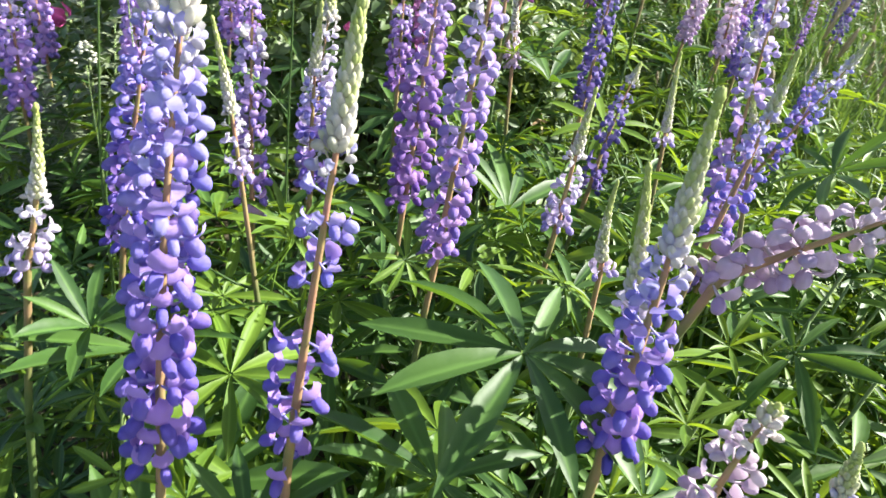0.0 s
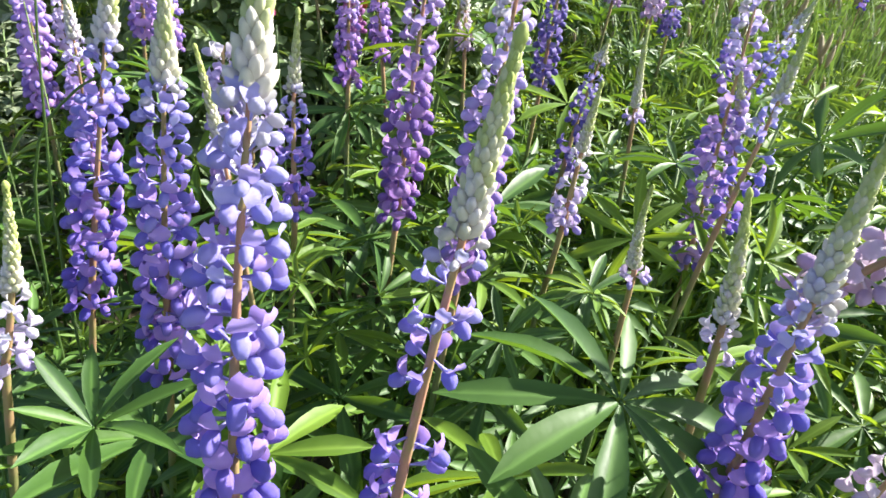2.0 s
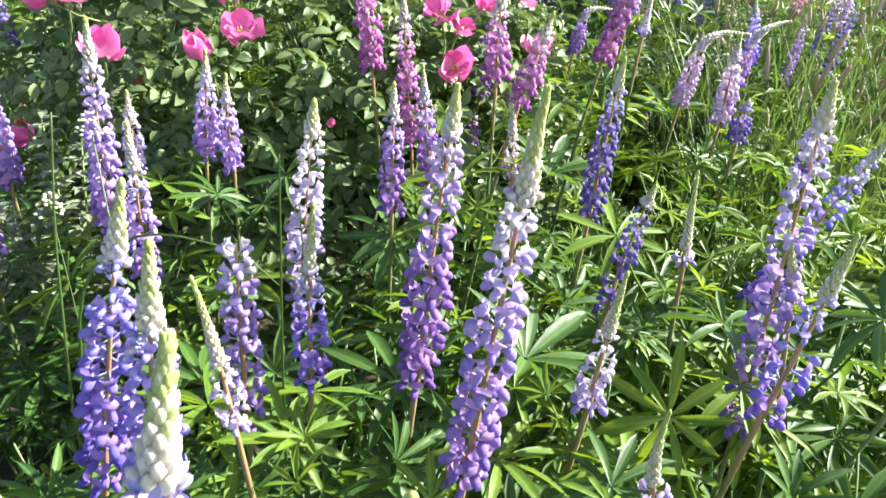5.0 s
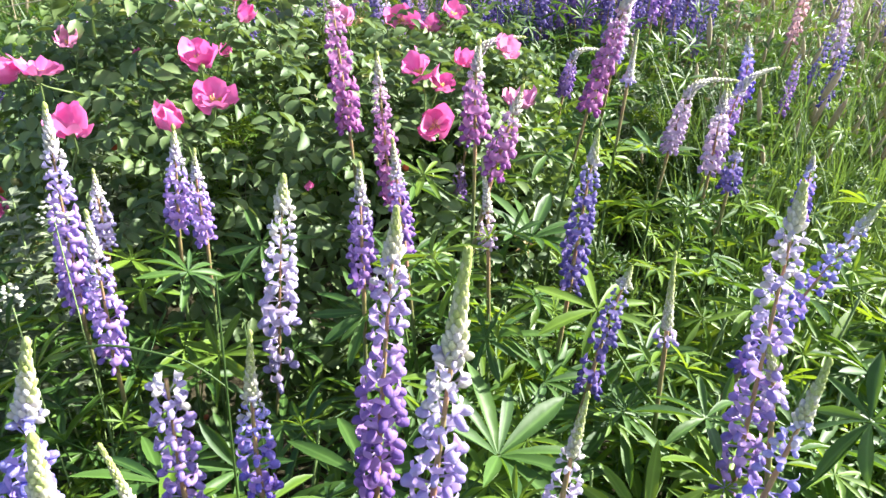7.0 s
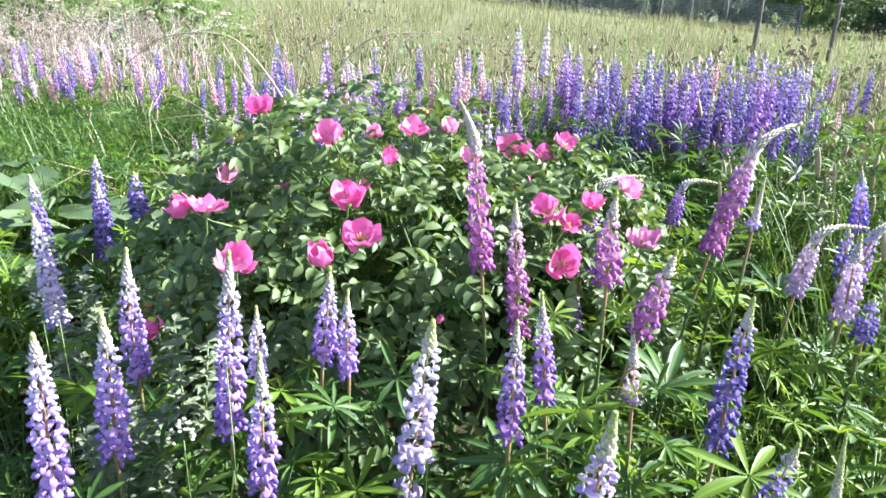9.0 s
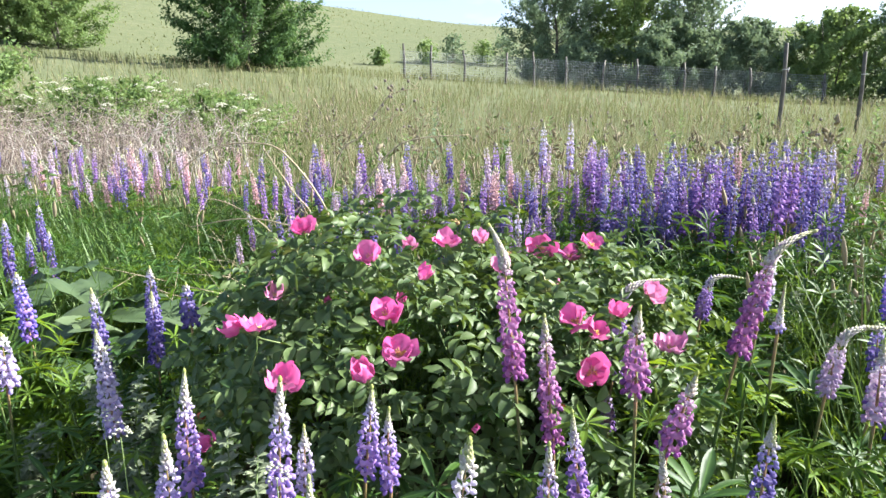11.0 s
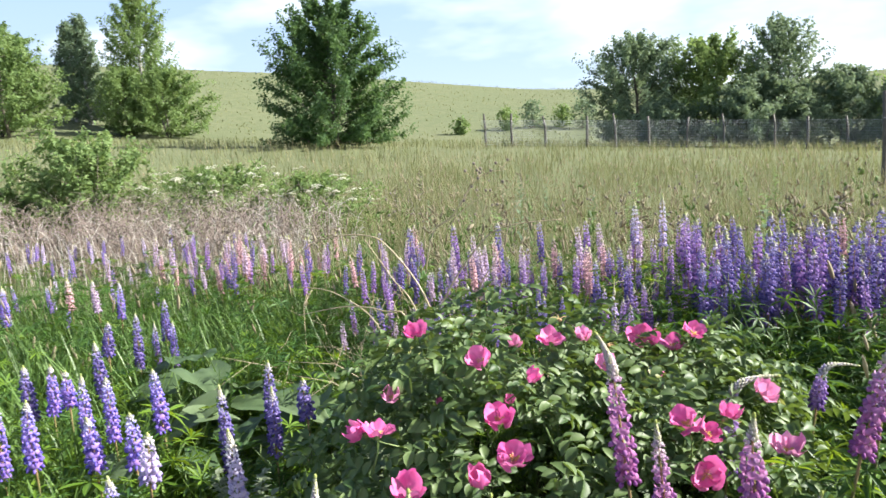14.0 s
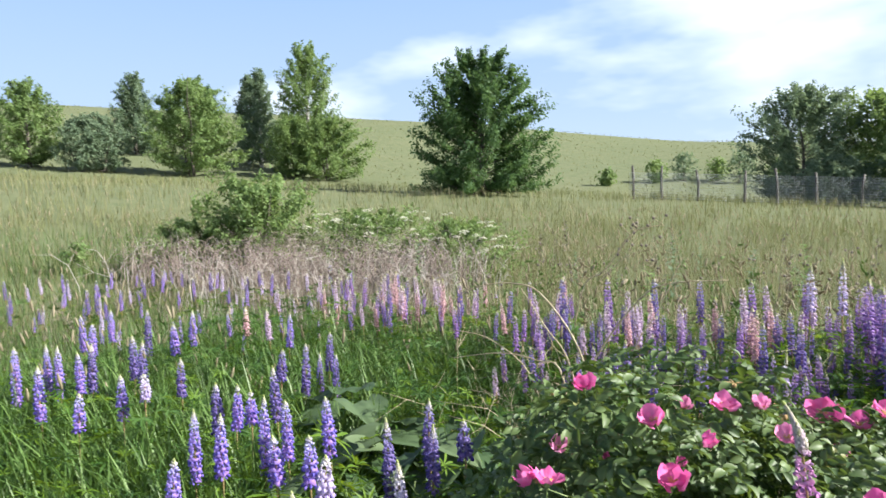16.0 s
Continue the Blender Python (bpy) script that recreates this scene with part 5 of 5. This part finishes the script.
far_violet = [spare("deep", 1.0, 0.24, 1.0, 0), spare("purple", 1.0, 0.26, 1.0, 0), spare("purple", 1.0, 0.21, 0.95, 0)]
far_pink = [spare("pink", 1.0, 0.23, 1.0, 0), spare("dusky", 1.0, 0.21, 0.95, 0)]
far_pale = [spare("white", 1.0, 0.22, 0.95, 0), spare("blue", 1.0, 0.21, 0.92, 0), spare("blue", 1.0, 0.24, 0.95, 0)]
drift([(far_violet + far_pink[:1], 40, -3.4, -1.1, 3.9, 4.9, (0.70, 0.90), 15), (far_pink, 14, -3.2, -1.8, 3.9, 4.5, (0.80, 0.94), 6), (far_pale + far_violet[:1], 95, -6.4, -3.0, 3.1, 5.8, (0.58, 0.82), 7), (far_violet, 60, -1.3, 0.5, 3.2, 4.3, (0.62, 0.88), 25), (far_violet[:2], 16, 0.4, 1.6, 3.6, 4.2, (0.85, 1.0), 26), (far_pale + far_violet, 26, 1.7, 3.8, 3.2, 5.2, (0.75, 0.95), 27)], "drift of blue-violet, pink and pale lupins at the far edge")
for k, ob in enumerate(purples + mixed + pinks + pale + far_violet + far_pink + far_pale):
    ob.location = (-1.0 + 0.24 * k, 3.75 + 0.05 * (k % 3), 0)

# ---- leafy plants that close the bed ----


def leafy_plant(seed, tall, n, far=False):
    r = random.Random(seed)
    mass = Geo()
    thing = root("lupin_plant", (0, 0, 0), "leafy lupin plant without flowers, bright green palmate leaves", "lupin", "leafy lupin plants")
    for s in range(3):
        a = 2.1 * s + r.uniform(0, 1)
        top = Vector((math.cos(a) * 0.07, math.sin(a) * 0.07, tall * r.uniform(0.75, 1.0)))
        knee = Vector((top.x * 0.3, top.y * 0.3, top.z * 0.5))
        zero = Vector((top.x * 0.15, top.y * 0.15, -0.02))
        part("stem", tube(Geo(), [bezier(zero, knee, top, i / 4) for i in range(5)], [0.004, 0.0036, 0.003, 0.0026, 0.002], 5).mesh("stem", STEM_GREEN), thing)
        for k in range(n // 3):
            h = 0.30 + 0.68 * (k + r.random()) / (n // 3)
            p = bezier(zero, knee, top, h)
            data = r.choice(LOW_LEAVES) if far else r.choice(LEAVES) if h < 0.9 else r.choice(TOP_LEAVES + LEAVES[:4])
            m = Matrix.Translation(p) @ Matrix.Rotation(r.uniform(0, 6.283), 4, "Z") @ Matrix.Rotation(r.uniform(-0.4, 0.5), 4, "Y") @ Matrix.Rotation(r.uniform(-0.45, 0.45), 4, "X") @ Matrix.Scale(r.uniform(0.8, 1.15), 4)
            if far:
                mass.add([v.co for v in data.vertices], [tuple(f.vertices) for f in data.polygons], 0, 0, m)
            else:
                part("leaf", data, thing, m)
    if far:
        tagged(part("foliage", mass.mesh("foliage", LEAF if seed % 4 == 0 else LEAF_LIGHT), thing), kind="stuff")
    return thing


def in_roses(x, y):
    return any(((x - c.x) / (q.x * 0.95)) ** 2 + ((y - c.y) / (q.y * 0.95)) ** 2 < 1 for c, q in BLOBS)


PLANTS = [leafy_plant(100 + i, 0.66, 15) for i in range(5)]
FAR_PLANTS = [leafy_plant(200 + i, 0.66, 24, True) for i in range(4)]


# bare, shaded hollows between the plants: x, y, radius
HOLLOWS = ((0.18, 0.72, 0.10), (0.28, 0.46, 0.09), (0.41, 0.85, 0.11), (-0.05, 1.33, 0.25), (0.03, 1.12, 0.11))


def spots(x0, x1, y0, y1, step, tall, r):
    y = y0
    while y < y1:
        x = x0
        while x < x1:
            px, py = x + r.uniform(-0.4, 0.4) * step, y + r.uniform(-0.4, 0.4) * step
            x += step
            if not in_roses(px, py) and all((px - hx) ** 2 + (py - hy) ** 2 > hr * hr for hx, hy, hr in HOLLOWS):
                s = r.uniform(*tall) / 0.66
                yield Matrix.Translation((px, py, 0)) @ Matrix.Rotation(r.uniform(0, 6.283), 4, "Z") @ Matrix.Scale(s, 4), s
        y += step


def plant_bed(x0, x1, y0, y1, step, tall, seed, plants):
    r = random.Random(seed)
    for m, s in spots(x0, x1, y0, y1, step, tall, r):
        copy_thing(r.choice(plants), m).scale = (s, s, s)


def foliage_mass(x0, x1, y0, y1, step, tall, seed, mat, label):
    """Leaves of the many plants further off, one object of stuff."""
    r = random.Random(seed)
    g = Geo()
    for m, s in spots(x0, x1, y0, y1, step, tall, r):
        for k in range(16):
            h = 0.66 * (0.35 + 0.63 * (k + r.random()) / 16)
            a = r.uniform(0, 6.283)
            data = r.choice(LOW_LEAVES)
            lm = m @ Matrix.Translation((math.cos(a) * 0.05, math.sin(a) * 0.05, h)) @ Matrix.Rotation(a, 4, "Z") @ Matrix.Rotation(r.uniform(-0.3, 0.45), 4, "Y")
            g.add([v.co for v in data.vertices], [tuple(f.vertices) for f in data.polygons], 0, 0, lm)
    tagged(new("lupin_foliage", g.mesh("lupin_foliage", mat)), label, "lupin leaves", kind="stuff")


plant_bed(-0.45, -0.04, 0.36, 1.35, 0.155, (0.42, 0.55), 11, PLANTS)
plant_bed(0.0, 1.25, 0.36, 1.35, 0.155, (0.55, 0.68), 1, PLANTS)
plant_bed(-1.4, 1.6, 1.35, 2.9, 0.21, (0.40, 0.58), 2, FAR_PLANTS)
foliage_mass(-0.9, 1.4, -0.2, 0.34, 0.22, (0.40, 0.50), 3, LEAF, "green palmate lupin leaves at the edge of the bed")
foliage_mass(-3.6, 2.2, 2.9, 4.6, 0.21, (0.44, 0.68), 4, LEAF, "green palmate lupin leaves under the back rows")
foliage_mass(0.30, 1.75, 2.50, 3.6, 0.15, (0.52, 0.74), 8, LEAF, "dark green palmate lupin leaves under the violet spikes")
foliage_mass(-1.5, 0.4, 2.65, 3.4, 0.19, (0.46, 0.66), 9, LEAF, "green palmate lupin leaves behind the roses")
foliage_mass(-4.4, -1.4, 1.0, 2.9, 0.32, (0.34, 0.52), 5, LEAF, "green palmate lupin leaves among the grass")
foliage_mass(-4.4, -1.3, 1.1, 2.9, 0.30, (0.40, 0.58), 10, LEAF_LIGHT, "bright green palmate lupin leaves among the grass")
foliage_mass(1.2, 2.6, 0.7, 2.9, 0.24, (0.34, 0.52), 6, LEAF_LIGHT, "bright green palmate lupin leaves beside the bed")
for k, ob in enumerate(PLANTS + FAR_PLANTS):
    ob.location = (0.75 + 0.12 * k, 1.2 + 0.05 * k, 0)

# ---- other plants in and behind the bed ----


def burdock(x, y, n, seed):
    """Big soft heart-shaped leaves on thick stalks."""
    r = random.Random(seed)
    thing = root("burdock", (x, y, 0), "burdock clump with large dull grey-green leaves", "burdock")
    for k in range(n):
        az = 2.4 * k + r.uniform(-0.4, 0.4)
        out, up, size = r.uniform(0.08, 0.26), r.uniform(0.36, 0.58), r.uniform(0.17, 0.26)
        d = Vector((math.cos(az), math.sin(az), 0))
        tip = d * out + Vector((0, 0, up))
        stalk = part("stalk", tube(Geo(), [bezier(Vector((0, 0, -0.02)), Vector((0, 0, up * 0.7)), tip, i / 4) for i in range(5)], [0.008, 0.007, 0.006, 0.005, 0.004], 6).mesh("stalk", STEM_GREEN), thing)
        v, f = [], []
        cols, rows_ = 9, 8
        for i in range(rows_):
            q = i / (rows_ - 1)
            hw = math.sin(math.pi * min(1, (0.13 + 0.87 * q)) ** 0.72) ** 0.8 if q < 1 else 0.02
            for j in range(cols):
                s = (j - (cols - 1) / 2) / ((cols - 1) / 2)
                edge = abs(s) ** 3
                v.append((size * (q - 0.22 * edge * (1 - q) - 0.12), size * 0.46 * hw * s * (1 + 0.06 * math.sin(i * 2.3 + s)), size * (-0.32 * q * q + 0.10 * hw * abs(s) ** 1.5 + 0.035 * math.sin(7 * s + 3 * q) + 0.03 * edge * math.sin(i * 3.1))))
        for i in range(rows_ - 1):
            for j in range(cols - 1):
                a = i * cols + j
                f.append((a, a + cols, a + cols + 1, a + 1))
        part("leaf", Geo().add(v, f).mesh("leaf", BURDOCK), thing, Matrix.Translation(tip) @ Matrix.Rotation(az, 4, "Z") @ Matrix.Rotation(r.uniform(-0.35, 0.25), 4, "Y") @ Matrix.Rotation(r.uniform(-0.3, 0.3), 4, "X"))


burdock(-1.28, 2.42, 9, 1)
burdock(-1.66, 2.62, 8, 4)
burdock(-1.05, 2.55, 6, 2)
burdock(-1.50, 2.10, 4, 3)


def silver_plant(x, y, tall, seed, mat=None):
    """An upright weed with small cut grey-green leaves."""
    r = random.Random(seed)
    thing = root("mugwort", (x, y, 0), "silvery grey-green weed with small cut leaves", "weed", "silvery weeds by the roses")
    for s in range(4):
        top = Vector((r.uniform(-0.09, 0.09), r.uniform(-0.09, 0.09), tall * r.uniform(0.75, 1)))
        knee = Vector((top.x * 0.2, top.y * 0.2, top.z * 0.6))
        part("stem", tube(Geo(), [bezier(Vector((0, 0, -0.02)), knee, top, i / 4) for i in range(5)], [0.003, 0.0028, 0.0024, 0.002, 0.0012], 5).mesh("stem", STEM_GREEN), thing)
        g = Geo()
        for k in range(46):
            h = 0.35 + 0.65 * k / 45
            p = bezier(Vector((0, 0, -0.02)), knee, top, h)
            az = 2.4 * k
            for b in (-0.5, 0, 0.5):
                m = Matrix.Translation(p) @ Matrix.Rotation(az + b, 4, "Z") @ Matrix.Rotation(-0.5 + r.uniform(-0.4, 0.3), 4, "Y")
                leaflet(g, m, 0.045 * (1.2 - 0.6 * h) * (1 if b == 0 else 0.8), 0.014, 0.3, 0.4, True)
        tagged(part("leaves", g.mesh("leaves", mat or SILVER), thing), kind="stuff")


silver_plant(-0.92, 1.78, 0.66, 1)
silver_plant(-0.80, 1.70, 0.60, 2)
silver_plant(-0.70, 1.55, 0.56, 3)
silver_plant(-0.36, 1.24, 0.74, 4)
silver_plant(-0.43, 1.22, 0.60, 5)
silver_plant(-1.10, 1.60, 0.5, 6)
silver_plant(-0.60, 2.05, 0.66, 7)
silver_plant(0.95, 2.55, 0.7, 8)


def cane(points, rad, mat, label, name="dry_cane", burrs=0):
    pts = [Vector(p) for p in points]
    fine = []
    for i in range(len(pts) - 1):
        p0, p1, p2, p3 = pts[max(0, i - 1)], pts[i], pts[i + 1], pts[min(len(pts) - 1, i + 2)]
        for k in range(5):
            t = k / 5
            fine.append(0.5 * (2 * p1 + (p2 - p0) * t + (2 * p0 - 5 * p1 + 4 * p2 - p3) * t * t + (3 * p1 - p0 - 3 * p2 + p3) * t ** 3))
    fine.append(pts[-1])
    foot = fine[0].copy()
    thing = root(name, foot, label, "dry stem", "dry stems over the back rows")
    n = len(fine)
    part("stem", tube(Geo(), [p - foot for p in fine], [rad * (1 - 0.7 * i / n) for i in range(n)], 5).mesh("stem", mat), thing)
    r = random.Random(n + int(foot.x * 1000))
    for k in range(burrs):
        p = fine[r.randrange(n // 2, n)] - foot
        d = Vector((r.uniform(-1, 1), r.uniform(-0.5, 0.5), r.uniform(0.1, 1))).normalized()
        q = p + d * r.uniform(0.02, 0.09)
        part("side_stalk", tube(Geo(), [p, q], [rad * 0.4, rad * 0.3], 4).mesh("side_stalk", mat), thing)
        g = Geo()
        v, f = pod(0.022, (0.010, 0.010), 6)
        g.add(v, f, 0, 0, frame_at(q, d, d.orthogonal(), 1.0))
        part("burr", g.mesh("burr", TWIG), thing)


STRAW = "pale dry arching stalk among the lupins"
cane([(-0.66, 3.0, 0.0), (-0.66, 3.0, 0.5), (-0.72, 3.0, 0.78), (-0.87, 3.0, 1.0), (-0.99, 3.0, 1.06), (-1.20, 3.0, 1.04), (-1.38, 3.02, 0.93)], 0.006, CANE, STRAW)
cane([(-0.64, 3.02, 0.0), (-0.75, 3.0, 0.67), (-0.87, 3.0, 0.87), (-0.98, 3.0, 1.04)], 0.005, CANE, STRAW)
cane([(-0.68, 3.0, 0.0), (-0.66, 3.0, 0.64), (-0.62, 3.0, 0.79), (-0.46, 3.0, 1.01), (-0.34, 3.0, 1.08), (-0.12, 3.0, 1.10)], 0.006, CANE, STRAW)
cane([(-0.70, 2.9, 0.0), (-0.76, 2.9, 0.66), (-0.88, 2.9, 0.74), (-1.05, 2.9, 0.76), (-1.28, 2.9, 0.72)], 0.005, CANE, STRAW)
cane([(-0.80, 2.95, 0.0), (-0.90, 2.95, 0.60), (-1.10, 2.95, 0.80), (-1.30, 2.95, 0.84)], 0.004, CANE, STRAW)
cane([(-0.60, 3.1, 0.0), (-0.52, 3.1, 0.70), (-0.40, 3.1, 0.95), (-0.30, 3.1, 1.18)], 0.004, CANE, STRAW)
cane([(-1.20, 4.4, 0.0), (-1.07, 4.4, 0.81), (-0.91, 4.4, 0.98), (-0.75, 4.4, 1.2), (-0.64, 4.4, 1.25), (-0.55, 4.4, 1.26)], 0.0055, CANE, "brown dead thistle stem with round burrs", "dead_thistle", 11)
cane([(-0.95, 4.4, 0.90), (-0.80, 4.4, 1.05), (-0.63, 4.4, 1.12)], 0.0035, CANE, "brown dead thistle stem with round burrs", "dead_thistle", 6)
for i in range(26):
    x, y = rng.uniform(-2.2, 2.2), rng.uniform(4.4, 6.5)
    t = rng.uniform(0.7, 1.1)
    z = height(x, y)
    cane([(x, y, z), (x + rng.uniform(-0.05, 0.05), y, z + t * 0.6), (x + rng.uniform(-0.15, 0.15), y, z + t)], 0.0035, CANE, "thin brown dead stem with round seed burrs", "dead_thistle", 5)
# grass stalks standing up out of the bed
BLADE = "tall thin pale green grass stalk"
cane([(-0.08, 0.7, 0.0), (-0.08, 0.7, 0.60), (-0.062, 0.7, 0.82), (-0.04, 0.7, 0.95)], 0.0016, GRASS, BLADE, "grass_stalk")
cane([(0.05, 0.8, 0.0), (0.06, 0.8, 0.6), (0.068, 0.8, 0.84), (0.07, 0.8, 0.89)], 0.0016, GRASS, BLADE, "grass_stalk", 0)
cane([(0.09, 0.82, 0.0), (0.085, 0.82, 0.6), (0.08, 0.82, 0.84)], 0.0014, GRASS, BLADE, "grass_stalk", 0)
cane([(-0.20, 0.9, 0.0), (-0.17, 0.88, 0.60), (-0.10, 0.87, 0.76), (0.0, 0.86, 0.77), (0.05, 0.86, 0.73)], 0.002, GRASS, "pale green grass blade arching over the leaves", "grass_stalk")
cane([(0.44, 2.4, 0.0), (0.44, 2.4, 0.6), (0.42, 2.4, 0.99)], 0.003, GRASS, BLADE, "grass_stalk")
cane([(0.60, 2.4, 0.0), (0.52, 2.4, 0.66), (0.40, 2.4, 1.0)], 0.003, GRASS, BLADE, "grass_stalk")
cane([(0.62, 2.4, 0.0), (0.56, 2.4, 0.66), (0.36, 2.4, 0.92)], 0.0026, GRASS, BLADE, "grass_stalk")


def dock(x, y, t, seed):
    r = random.Random(seed)
    z = height(x, y)
    thing = root("dock_plant", (x, y, z), "upright dark weed standing above the dry grass", "weed", "dark weeds in the meadow")
    part("stem", tube(Geo(), [(0, 0, -0.02), (0.01, 0, t * 0.6), (r.uniform(-0.05, 0.05), 0, t)], [0.006, 0.005, 0.002], 5).mesh("stem", STEM_GREEN), thing)
    g = Geo()
    for k in range(34):
        h = t * (0.35 + 0.65 * k / 33)
        m = Matrix.Translation((0, 0, h)) @ Matrix.Rotation(2.4 * k, 4, "Z") @ Matrix.Rotation(-0.5 + r.uniform(-0.5, 0.4), 4, "Y")
        leaflet(g, m, 0.12 * t * (1.25 - 0.7 * k / 33), 0.05 * t, 0.3, 0.4, True)
    tagged(part("leaves", g.mesh("leaves", r.choice((TREE_HAZED, TREE_MID, TWIG))), thing), kind="stuff")


for i in range(48):
    a, d = radians(rng.uniform(-44, 30)), rng.uniform(4.8, 12)
    dock(d * math.sin(a), d * math.cos(a), rng.uniform(0.5, 0.95), i)
